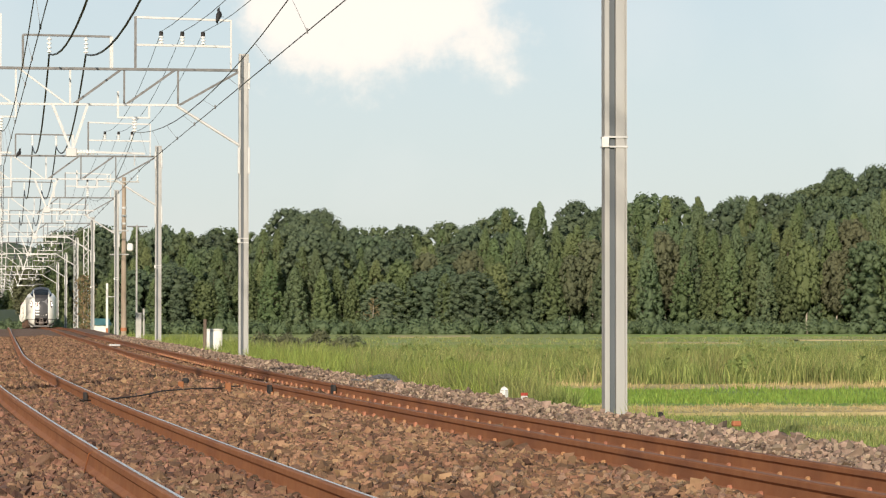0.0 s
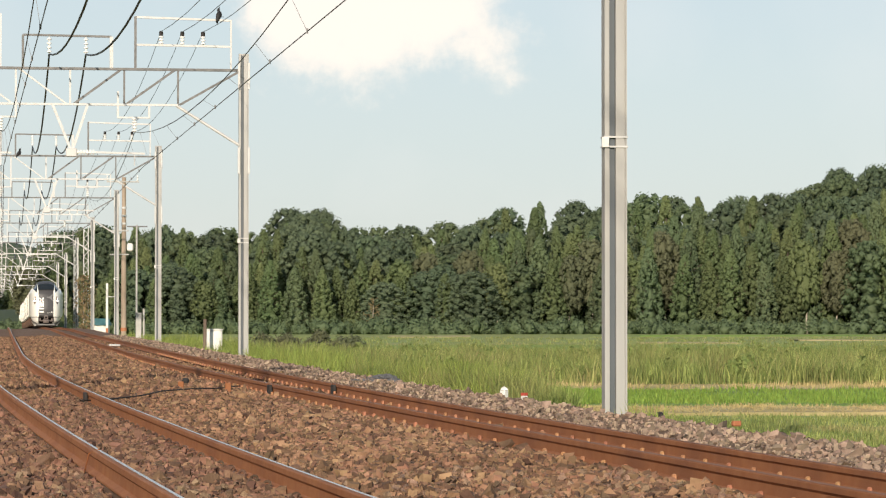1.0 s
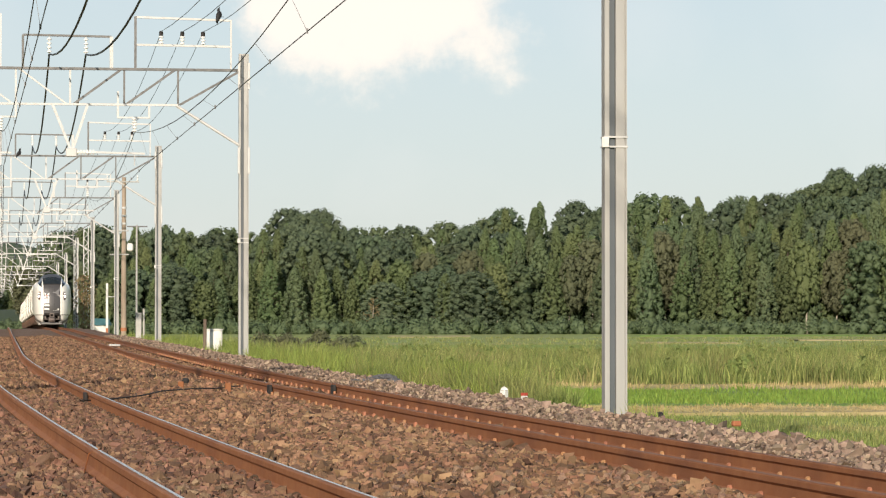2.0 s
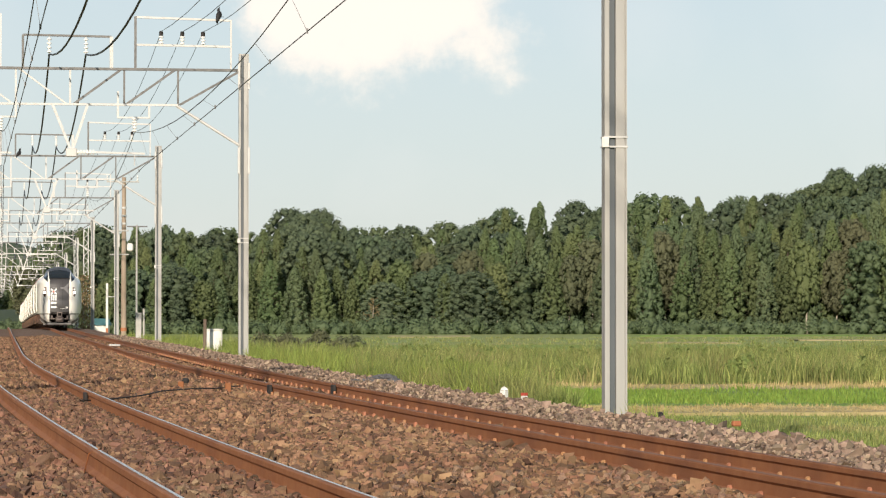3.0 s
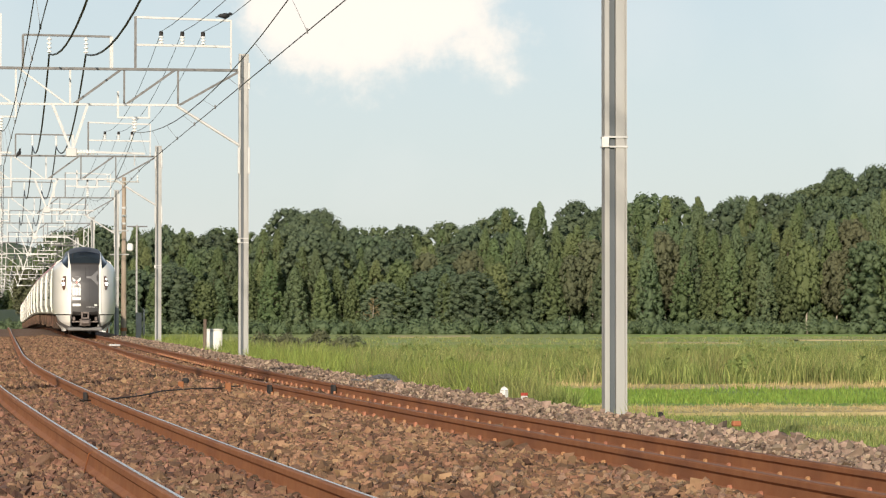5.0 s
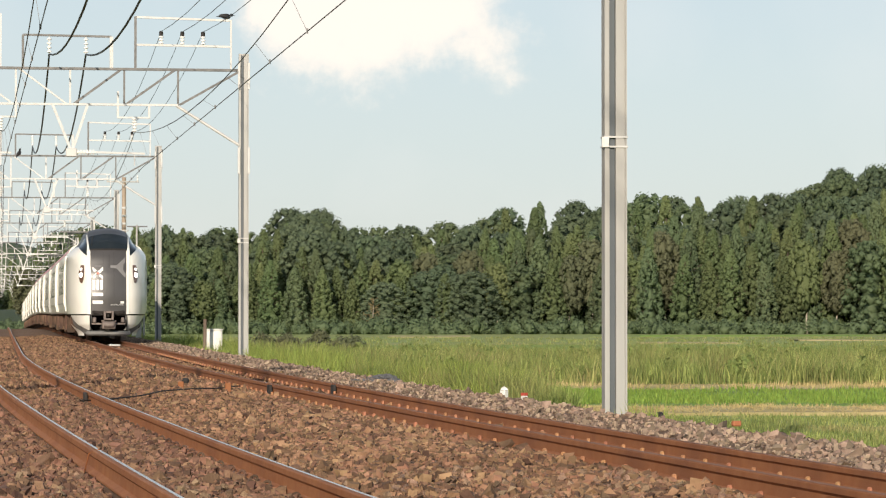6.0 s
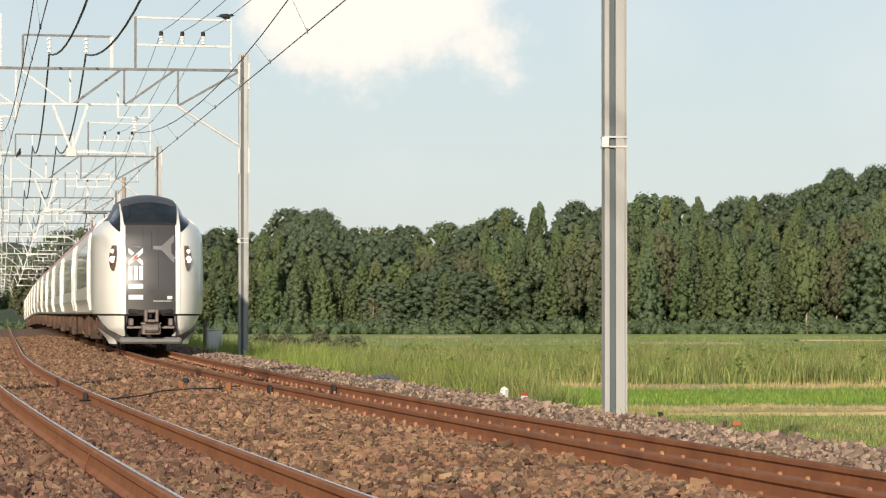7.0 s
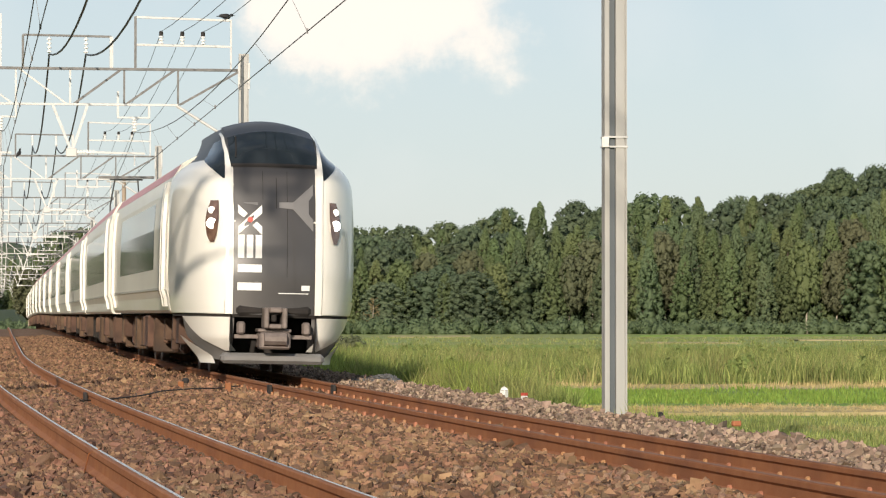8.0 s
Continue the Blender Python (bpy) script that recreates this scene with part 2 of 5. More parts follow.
def raw(name, verts, faces, material, parent=None, label="", smooth=False):
    me = bpy.data.meshes.new(name)
    me.from_pydata([tuple(v) for v in verts], [], [tuple(int(i) for i in f) for f in faces])
    me.update()
    me.materials.append(material)
    if smooth:
        me.polygons.foreach_set("use_smooth", [True] * len(me.polygons))
    ob = new(name, me)
    if parent:
        ob.parent = parent
    if label:
        ob["label"] = label
    return ob


def big(name, verts, faces, material):
    """A large triangle mesh straight from arrays."""
    verts, faces = np.asarray(verts, np.float32), np.asarray(faces, np.int32)
    me = bpy.data.meshes.new(name)
    me.vertices.add(len(verts))
    me.vertices.foreach_set("co", verts.ravel())
    k = faces.shape[1]
    me.loops.add(faces.size)
    me.loops.foreach_set("vertex_index", faces.ravel())
    me.polygons.add(len(faces))
    me.polygons.foreach_set("loop_start", np.arange(0, faces.size, k, dtype=np.int32))
    me.polygons.foreach_set("loop_total", np.full(len(faces), k, np.int32))
    me.polygons.foreach_set("use_smooth", np.zeros(len(faces), bool))
    me.update(calc_edges=True)
    me.materials.append(material)
    return new(name, me)


def box(bm, x0, x1, y0, y1, z0, z1, bevel=0.0):
    b2 = bmesh.new()
    bmesh.ops.create_cube(b2, size=1)
    for v in b2.verts:
        v.co = Vector(((x0 + x1) / 2 + v.co.x * (x1 - x0), (y0 + y1) / 2 + v.co.y * (y1 - y0), (z0 + z1) / 2 + v.co.z * (z1 - z0)))
    if bevel:
        bmesh.ops.bevel(b2, geom=b2.edges[:], offset=bevel, segments=1, affect="EDGES")
    merge(bm, b2)


def merge(bm, b2):
    me = bpy.data.meshes.new("tmp")
    b2.to_mesh(me)
    b2.free()
    bm.from_mesh(me)
    bpy.data.meshes.remove(me)


def bar(bm, a, b, w=0.06, h=None, seg=4, taper=1.0):
    """A bar from a to b with seg sides."""
    a, b = Vector(a), Vector(b)
    h = h or w
    d = (b - a).normalized()
    ref = Vector((0, 0, 1)) if abs(d.z) < 0.95 else Vector((0, 1, 0))
    u = d.cross(ref).normalized()
    v = u.cross(d)
    rings = []
    for p, k in ((a, 1.0), (b, taper)):
        ring = []
        for i in range(seg):
            t = 2 * math.pi * (i + 0.5) / seg
            c = math.sqrt(2) if seg == 4 else 1.0
            ring.append(bm.verts.new(p + u * (math.cos(t) * w / 2 * k * c) + v * (math.sin(t) * h / 2 * k * c)))
        rings.append(ring)
    for i in range(seg):
        j = (i + 1) % seg
        bm.faces.new((rings[0][i], rings[0][j], rings[1][j], rings[1][i]))
    bm.faces.new(rings[0][::-1])
    bm.faces.new(rings[1])


def lathe(bm, at, profile, seg=10):
    """profile: (radius, z) from bottom to top."""
    at = Vector(at)
    rings = [[bm.verts.new(at + Vector((r * math.cos(2 * math.pi * i / seg), r * math.sin(2 * math.pi * i / seg), z))) for i in range(seg)] for r, z in profile]
    for r0, r1 in zip(rings[:-1], rings[1:]):
        for i in range(seg):
            j = (i + 1) % seg
            bm.faces.new((r0[i], r0[j], r1[j], r1[i]))
    bm.faces.new(rings[0][::-1])
    bm.faces.new(rings[-1])


def empty(name, m=None, **tags):
    ob = new(name)
    if m is not None:
        ob.matrix_world = m
    return tagged(ob, **tags)


# ---- the line of the railway ----
GAUGE, SPACING = 1.067, 3.82


def cx(d):
    return 3.81 - 0.1427 * d + 0.0003697 * max(0.0, 79.1 - d) ** 2


def slope(d):
    return -0.1427 - 0.0007394 * max(0.0, 79.1 - d)


def rail_z(d):
    return float(np.interp(d, (-100, 151, 198, 233, 252, 284, 349, 423, 523, 2300), (0, 0, 0.06, 0.0, -0.1, -0.33, -0.85, -1.15, -1.25, -1.3)))


def cant(d):
    return 0.062 * min(1.0, max(0.0, (72.1 - d) / 39.5))


def at(d, off, z=0.0):
    """A place d metres down the line, off metres to the right of the middle of the express track."""
    m = slope(d)
    n = math.hypot(1, m)
    return Vector((cx(d) + off / n, d - off * m / n, rail_z(d) + z))


def heading(d):
    """Degrees to turn a thing whose -y is its front so that it faces down the line towards the viewer."""
    return math.degrees(math.atan2(-slope(d), 1.0))


# ---- ground ----
FIELD_Z = -1.5
PROFILE_O = (-12, -8.5, -6.6, -5.9, -5.2, -4.6, -4.28, -3.75, -3.22, -2.9, -1.9, -0.9, -0.55, 0, 0.52, 0.8, 1.4, 2.0, 2.3, 3.0, 3.6, 5.5, 9.0, 12)
PROFILE_Z = (-1.5, -0.9, -0.35, -0.10, -0.07, -0.12, -0.135, -0.15, -0.15, -0.145, -0.10, -0.14, -0.165, -0.22, -0.235, -0.21, -0.14, -0.13, -0.20, -0.52, -0.62, -0.95, -1.5, -1.5)


def bed_z(o, d):
    k = cant(d) / 0.062
    z = float(np.interp(o, PROFILE_O, PROFILE_Z))
    if -1.5 < o < 2.2:
        z += (1 - k) * 0.05 * max(0.0, min(1.0, (o + 0.5)))
    return z


def ground_z(x, y):
    o = (x - cx(y)) / math.hypot(1, slope(y))
    z = float(np.interp(o, PROFILE_O, PROFILE_Z)) + rail_z(y)
    if -6.6 < o < 2.6:
        z -= 0.12
    return max(FIELD_Z, z)


def build_ground():
    ys = sorted(set([-300, -90, -70, -50, -35, -22] + list(range(-10, 151, 3)) + list(range(151, 480, 10)) + [560, 700, 1200, 2500]))
    offs = [-2500, -600, -200, -80, -40, -20] + list(PROFILE_O) + [14, 18, 25, 35, 50, 75, 110, 160, 260, 700, 2500]
    verts, faces = [], []
    for y in ys:
        yy = min(max(y, -90), 700)
        for o in offs:
            x = cx(yy) + o * math.hypot(1, slope(yy))
            z = ground_z(x, yy) if abs(o) < 13 else FIELD_Z
            if abs(o) >= 13:
                z += 0.06 * noise.noise((x * 0.05, y * 0.05, 0))
            verts.append((x, y, z))
    n = len(offs)
    for j in range(len(ys) - 1):
        for i in range(n - 1):
            faces.append((j * n + i, j * n + i + 1, (j + 1) * n + i + 1, (j + 1) * n + i))
    g = raw("ground", verts, faces, M_FIELD)
    tagged(g, "flat green meadow reaching to the woods", "ground", kind="structure")


def build_bed():
    """The ballast bed: a lumpy strip over the ground."""
    offs = np.concatenate([np.arange(-7.0, 3.05, 0.16)])
    ds = list(np.arange(-90, 5, 2.5)) + list(np.arange(5, 46, 0.2)) + list(np.arange(46, 100, 0.5)) + list(np.arange(100, 350, 3)) + [350, 400, 460, 530, 600, 700]
    verts, faces = [], []
    for d in ds:
        for o in offs:
            z = bed_z(o, d) + 0.035 * noise.noise((o * 1.7, d * 1.3, 3)) + (0.02 * noise.noise((o * 9, d * 9, 1)) if d < 90 else 0)
            if o < -6.9 or o > 2.95:
                z -= 0.15
            verts.append(at(d, o, z))
    n = len(offs)
    for j in range(len(ds) - 1):
        for i in range(n - 1):
            faces.append((j * n + i, j * n + i + 1, (j + 1) * n + i + 1, (j + 1) * n + i))
    b = raw("ballast_bed", verts, faces, M_BALLAST)
    return tagged(b, "rust-brown crushed stone ballast under the railway tracks", "ballast", kind="structure")


def stone_shapes(k, rng, boxy=False):
    """A few angular stones, as vertex and face arrays."""
    out = []
    if boxy:
        base = np.array([(-1, -1, -1), (1, -1, -1), (1, 1, -1), (-1, 1, -1), (-1, -1, 1), (1, -1, 1), (1, 1, 1), (-1, 1, 1)], float) * 0.66
        tris = np.array([(0, 2, 1), (0, 3, 2), (4, 5, 6), (4, 6, 7), (0, 1, 5), (0, 5, 4), (1, 2, 6), (1, 6, 5), (2, 3, 7), (2, 7, 6), (3, 0, 4), (3, 4, 7)])
    else:
        base = np.array([(1, 0, 0), (-1, 0, 0), (0, 1, 0), (0, -1, 0), (0, 0, 1), (0, 0, -1)], float)
        tris = np.array([(0, 2, 4), (2, 1, 4), (1, 3, 4), (3, 0, 4), (2, 0, 5), (1, 2, 5), (3, 1, 5), (0, 3, 5)])
    for _ in range(k):
        v = base * rng.uniform(0.75, 1.1, (len(base), 1)) + rng.uniform(-0.34, 0.34, base.shape)
        v *= rng.uniform(0.6, 1.3, 3)
        out.append(v)
    return out, tris


def scatter_stones(name, rng, shapes, tris, d_of, o_of, size_of, n, lift, material):
    V, F = [], []
    d, o = d_of(n), o_of(n)
    s = size_of(n)
    ang = rng.uniform(0, 6.283, (n, 3))
    for i in range(n):
        skip = abs(cx(d[i]) + o[i]) > 0.165 * d[i]
        for r in (-SPACING - GAUGE / 2, -SPACING + GAUGE / 2, -GAUGE / 2, GAUGE / 2):
            if abs(o[i] - r) < 0.085 + s[i] * 0.4:
                skip = True
        if skip:
            continue
        v = shapes[i % len(shapes)] * (s[i] * 0.55)
        ca, sa = math.cos(ang[i, 0]), math.sin(ang[i, 0])
        cb, sb = math.cos(ang[i, 1]), math.sin(ang[i, 1])
        v = np.c_[v[:, 0] * ca - v[:, 1] * sa, v[:, 0] * sa + v[:, 1] * ca, v[:, 2]]
        v = np.c_[v[:, 0], v[:, 1] * cb - v[:, 2] * sb, v[:, 1] * sb + v[:, 2] * cb]
        p = at(d[i], o[i], bed_z(o[i], d[i]) + 0.035 * noise.noise((o[i] * 1.7, d[i] * 1.3, 3)) + lift * s[i])
        F.append(tris + len(shapes[0]) * len(V))
        V.append(v + np.array(p))
    ob = big(name, np.concatenate(V), np.concatenate(F), material)
    return ob


def build_stones(bed):
    rng = np.random.default_rng(7)
    shapes, tris = stone_shapes(24, rng)
    boxes, box_tris = stone_shapes(24, rng, True)

    def near(n):
        return 13.0 * 3.23 ** rng.uniform(0, 1, n)

    def mid(n):
        return 42 * 3.6 ** rng.uniform(0, 1, n)
    a = scatter_stones("ballast_stones", rng, boxes, box_tris, near, lambda n: rng.uniform(-3.05, 1.1, n), lambda n: rng.lognormal(-3.48, 0.40, n), 62000, 0.2, M_STONE)
    e = scatter_stones("ballast_stones", rng, boxes, box_tris, near, lambda n: rng.uniform(-6.2, -2.95, n), lambda n: rng.lognormal(-3.31, 0.35, n), 42000, 0.2, M_STONERED)
    b = scatter_stones("ballast_stones", rng, shapes, tris, mid, lambda n: rng.uniform(-6.2, 1.1, n), lambda n: rng.lognormal(-2.85, 0.3, n), 44000, 0.2, M_STONE)
    c = scatter_stones("shoulder_stones", rng, boxes, box_tris, lambda n: 16 * 9.5 ** rng.uniform(0, 1, n), lambda n: rng.uniform(0.85, 2.9, n), lambda n: rng.lognormal(-3.34, 0.36, n), 24000, 0.3, M_GREYSTONE)
    # stones that can be told apart one by one, nearest the tripod
    datas = []
    for v in boxes[:8]:
        me = bpy.data.meshes.new("stone")
        me.from_pydata([tuple(q) for q in v * 0.55], [], [tuple(int(i) for i in t) for t in box_tris])
        me.materials.append(M_STONE_OBJ)
        datas.append(me)
    n = 0
    while n < 290:
        d, o = rng.uniform(13.2, 21), rng.uniform(-5.6, -0.7)
        if min(abs(o - r) for r in (-SPACING - 0.56, -SPACING + 0.56, -0.56)) < 0.14:
            continue
        st = new("stone", datas[n % 8])
        st.parent = bed
        k = rng.uniform(0.042, 0.062)
        st.matrix_world = Matrix.Translation(at(d, o, bed_z(o, d) + 0.035)) @ Euler(rng.uniform(0, 6, 3)).to_matrix().to_4x4() @ Matrix.Diagonal((k, k, k, 1))
        n += 1
    for ob, lab in ((a, "rust-brown broken ballast stones between the rails"), (b, "rust-brown broken ballast stones between the rails"), (e, "dark red-brown brake-dusted ballast stones round a track"), (c, "grey broken ballast stones along the track shoulder")):
        tagged(ob, lab, "ballast stones", kind="stuff")


def build_rails():
    prof = [(-0.0635, -0.153), (0.0635, -0.153), (0.0635, -0.142), (0.022, -0.120), (0.017, -0.056), (0.034, -0.038), (0.0325, -0.006), (0.026, 0.0), (-0.026, 0.0), (-0.0325, -0.006), (-0.034, -0.038), (-0.017, -0.056), (-0.022, -0.120), (-0.0635, -0.142)]
    ds = [-90 + i * 3.0 for i in range(31)] + [3 + i * 1.0 for i in range(100)] + [105 + i * 5.0 for i in range(80)] + [560, 700]
    k = len(prof)
    for off, base, m_side, m_top, lab in ((-SPACING - GAUGE / 2, "outer1", M_RUST, M_SHINE, "orange rusty steel rail with a polished running head"),
                                   (-SPACING + GAUGE / 2, "inner1", M_RUST, M_SHINE, "orange rusty steel rail with a polished running head"),
                                   (-GAUGE / 2 - 0.03, "outer2", M_RUST2, M_DULLHEAD, "brown rusty steel rail of the express track"),
                                   (GAUGE / 2 + 0.03, "inner2", M_RUST2, M_DULLHEAD, "brown rusty steel rail of the express track")):
        def lift(d):
            return {"outer1": 0.045 * cant(d) / 0.062, "inner1": 0.0, "outer2": 0.0, "inner2": -cant(d)}[base]
        verts, faces, tv, tf = [], [], [], []
        for d in ds:
            for o, z in prof:
                verts.append(at(d, off + o, z + lift(d)))
            for o in ((0.002, 0.025) if m_top is M_SHINE else (-0.024, 0.024)):
                tv.append(at(d, off + o, 0.0015 + lift(d)))
        for j in range(len(ds) - 1):
            for i in range(k):
                i2 = (i + 1) % k
                faces.append((j * k + i, j * k + i2, (j + 1) * k + i2, (j + 1) * k + i))
            tf.append((2 * j, 2 * j + 1, 2 * j + 3, 2 * j + 2))
        faces.append(tuple(range(k)))
        rail = raw("rail", verts, faces, m_side)
        tagged(rail, lab, "rail", group="rails")
        raw("running_surface", tv, tf, m_top, rail, "rail head worn by wheels")
        # fastenings on the side that faces the viewer, one each sleeper
        if base in ("inner2", "outer2"):
            bm = bmesh.new()
            lathe(bm, (0, 0, -0.02), [(0.017, 0), (0.017, 0.014), (0.019, 0.016), (0.019, 0.042), (0.010, 0.05)], 6)
            proto = part("rail_fastening", bm, M_BOLT, rail)
            proto.matrix_world = Matrix.Translation(at(14.0, off - 0.058, lift(14) - 0.128)) @ pose(0, 0, 0, 0, 0, heading(14.0))
            for i in range(1, 110):
                d = 14.0 + i * 0.657
                c = new("rail_fastening", proto.data)
                c.parent = rail
                c.matrix_world = Matrix.Translation(at(d, off - 0.058, lift(d) - 0.128)) @ pose(0, 0, 0, 0, 0, heading(d))
        if base == "inner1":
            bm = bmesh.new()
            for q in range(5):
                a0, a1 = math.pi * q / 5, math.pi * (q + 1) / 5
                bar(bm, (-0.02 * math.cos(a0), 0.03 * math.cos(a0), 0.026 * math.sin(a0)), (-0.02 * math.cos(a1), 0.03 * math.cos(a1), 0.026 * math.sin(a1)), 0.02, seg=5)
            box(bm, -0.04, 0.02, -0.04, 0.04, -0.03, 0.004, 0.006)
            clip = bpy.data.meshes.new("spring_clip")
            bm.to_mesh(clip)
            bm.free()
            clip.materials.append(M_UNDER)
            for i in range(46):
                d = 15.0 + i * 0.657
                c = new("spring_clip", clip)
                c.parent = rail
                c.matrix_world = Matrix.Translation(at(d, off - 0.085, lift(d) - 0.128)) @ pose(0, 0, 0, 0, 0, heading(d))
    # dark joint clamps on three of the rails
    for d, off in ((42.6, -GAUGE / 2 - 0.03), (44.4, GAUGE / 2 + 0.03), (38.9, -SPACING + GAUGE / 2)):
        bm = bmesh.new()
        box(bm, -0.075, -0.028, -0.16, 0.16, -0.15, -0.01, 0.012)
        c = part("rail_clamp", bm, M_DARK)
        lz = -cant(d) if off > 0 else 0.0
        c.matrix_world = Matrix.Translation(at(d, off, lz)) @ pose(0, 0, 0, 0, 0, heading(d))
        tagged(c, "black rubber-coated clamp gripping a rusty rail", "rail clamp", group="rail clamps")


build_ground()
bed = build_bed()
build_rails()


# ---- catenary portals ----
GANTRIES = [-12.0, 37.9, 89.1, 138.0, 188.4, 238.4, 288.4, 338.4, 388.4, 438.4, 488.4, 538.4, 588.4]


def hanging_insulator(bm, p, n=4, r=0.065, h=0.42):
    prof = [(0.02, 0)]
    for i in range(n):
        z = h * (i + 0.2) / n
        prof += [(0.025, z), (r, z + 0.01), (r * 0.85, z + 0.045), (0.025, z + 0.06)]
    prof.append((0.02, h))
    lathe(bm, p, prof, 10)


def build_gantry():
    """Portal over both tracks in its own space: x across to the right from the express track's middle, z from the rail heads."""
    g = empty("catenary_portal", None, label="galvanised steel catenary portal spanning both railway tracks", category="catenary portal", group="catenary portals")
    for sx in (3.15, -6.9):
        # rolled section: a slim leaf, a deep channel and a broad leaf, one closed outline
        out = [(-0.142, -0.09), (-0.082, -0.09), (-0.082, 0.082), (0.0, 0.082), (0.0, -0.09), (0.106, -0.09), (0.110, -0.075), (0.120, -0.075), (0.124, -0.09), (0.142, -0.09), (0.142, 0.09), (-0.142, 0.09)]
        bm = bmesh.new()
        lo = [bm.verts.new((sx + x, y, -1.2)) for x, y in out]
        hi = [bm.verts.new((sx + x, y, 8.52)) for x, y in out]
        for i in range(len(out)):
            j = (i + 1) % len(out)
            bm.faces.new((lo[i], lo[j], hi[j], hi[i]))
        bm.faces.new(lo[::-1])
        bm.faces.new(hi)
        mast = part("mast", bm, M_GALV, g, "weathered grey H-section mast")
        # strip added in the channel; its dark colour paints the shade there
        bm = bmesh.new()
        box(bm, sx - 0.080, sx - 0.002, -0.055, -0.02, -1.2, 8.45, 0.006)
        part("upright_bar", bm, M_CHANNEL_SHADE, mast, "dark blue-grey strip standing in for channel shade")
        for z in (8.1, 5.65):
            bm = bmesh.new()
            for k in (-0.142, 0.142):
                box(bm, sx + k - 0.035, sx + k + 0.035, -0.135, -0.10, z - 0.62, z + 0.15, 0.008)
            part("splice_plate", bm, M_LIGHTSTEEL, mast, "pale bolted plate")
        bm = bmesh.new()
        for z in (3.15, 3.03):
            box(bm, sx - 0.152, sx + 0.152, -0.102, 0.102, z, z + 0.022)
        part("band", bm, M_LIGHTSTEEL, mast)
        bm = bmesh.new()
        box(bm, sx - 0.185, sx - 0.095, -0.13, -0.115, 3.03, 3.16, 0.004)
        part("tag_plate", bm, M_WHITE, mast, "small white plate")
    bm = bmesh.new()
    box(bm, -7.0, 3.3, -0.05, 0.05, 8.0, 8.075)
    part("top_chord", bm, M_DARKSTEEL, g, "dark steel chord")
    bm = bmesh.new()
    box(bm, -5.1, 1.25, -0.04, 0.04, 6.98, 7.04)
    part("bottom_chord", bm, M_LIGHTSTEEL, g)
    nodes = [1.25, -0.30, -1.85, -3.4, -4.95]
    for i, x in enumerate(nodes[:4]):
        bm = bmesh.new()
        bar(bm, (x, 0, 7.0), (x, 0, 8.02), 0.055)
        part("upright", bm, M_DARKSTEEL if i < 2 else M_LIGHTSTEEL, g)
    for i, (a, b) in enumerate((((1.3, 7.02), (3.05, 8.02)), ((-0.25, 7.02), (1.15, 8.02)), ((-1.75, 7.02), (-0.4, 8.02)), ((-1.95, 7.02), (-3.3, 8.02)), ((-3.5, 7.02), (-4.85, 8.02)), ((-5.0, 7.02), (-6.7, 8.02)))):
        bm = bmesh.new()
        bar(bm, (a[0], 0, a[1]), (b[0], 0, b[1]), 0.065 if i < 3 else 0.05)
        part("diagonal", bm, M_DARKSTEEL if i < 3 else M_LIGHTSTEEL, g)
    for a, b in (((1.2, 7.0), (3.05, 5.85)), ((-4.95, 7.0), (-6.8, 5.85))):
        bm = bmesh.new()
        bar(bm, (a[0], 0, a[1]), (b[0], 0, b[1]), 0.09, seg=8)
        part("knee_brace", bm, M_LIGHTSTEEL, g, "pale tubular brace")
    # feeder frame: a hat with two hanging insulators
    for x0, x1, dark in ((-3.2, -0.67, True),):
        bm = bmesh.new()
        bar(bm, (x0, 0, 8.05), (x0, 0, 9.0), 0.07)
        bar(bm, (x0, 0, 9.0), (x1, 0, 8.97), 0.06)
        f = part("feeder_frame", bm, M_DARKSTEEL, g, "dark angle-iron frame")
        bm = bmesh.new()
        bar(bm, (x1, 0, 8.97), (x1, 0, 8.05), 0.10)
        part("frame_post", bm, M_LIGHTSTEEL, f)
        for xi in (-2.45, -1.4):
            bm = bmesh.new()
            hanging_insulator(bm, (xi, 0, 8.47), 4, 0.075, 0.48)
            part("insulator", bm, M_INSUL, f, "white porcelain disc insulator")
    # line-wire frame with three standing insulators
    bm = bmesh.new()
    bar(bm, (0.02, 0, 8.05), (0.02, 0, 9.57), 0.07)
    fr = part("wire_frame", bm, M_DARKSTEEL, g, "tall angle-iron wire frame")
    bm = bmesh.new()
    bar(bm, (2.78, 0, 8.05), (2.78, 0, 9.5), 0.05)
    bar(bm, (0.02, 0, 9.55), (2.78, 0, 9.48), 0.06)
    bar(bm, (0.0, 0, 8.75), (2.8, 0, 8.72), 0.06)
    part("frame_rail", bm, M_LIGHTSTEEL, fr, "pale steel rails")
    for xi in (0.76, 1.37, 1.97):
        bm = bmesh.new()
        hanging_insulator(bm, (xi, 0, 8.76), 3, 0.078, 0.27)
        ins = part("insulator", bm, M_INSUL, fr, "white porcelain standing insulator")
        bm = bmesh.new()
        lathe(bm, (xi, 0, 9.02), [(0.06, 0), (0.06, 0.10), (0.04, 0.13)], 8)
        part("cap", bm, M_DARK, ins)
    # second frame over the other track
    bm = bmesh.new()
    bar(bm, (-3.85, 0, 8.05), (-3.85, 0, 9.6), 0.08)
    bar(bm, (-3.85, 0, 9.5), (-6.4, 0, 9.5), 0.06)
    bar(bm, (-6.4, 0, 9.5), (-6.4, 0, 8.05), 0.06)
    part("wire_frame", bm, M_LIGHTSTEEL, g, "pale steel wire frame")
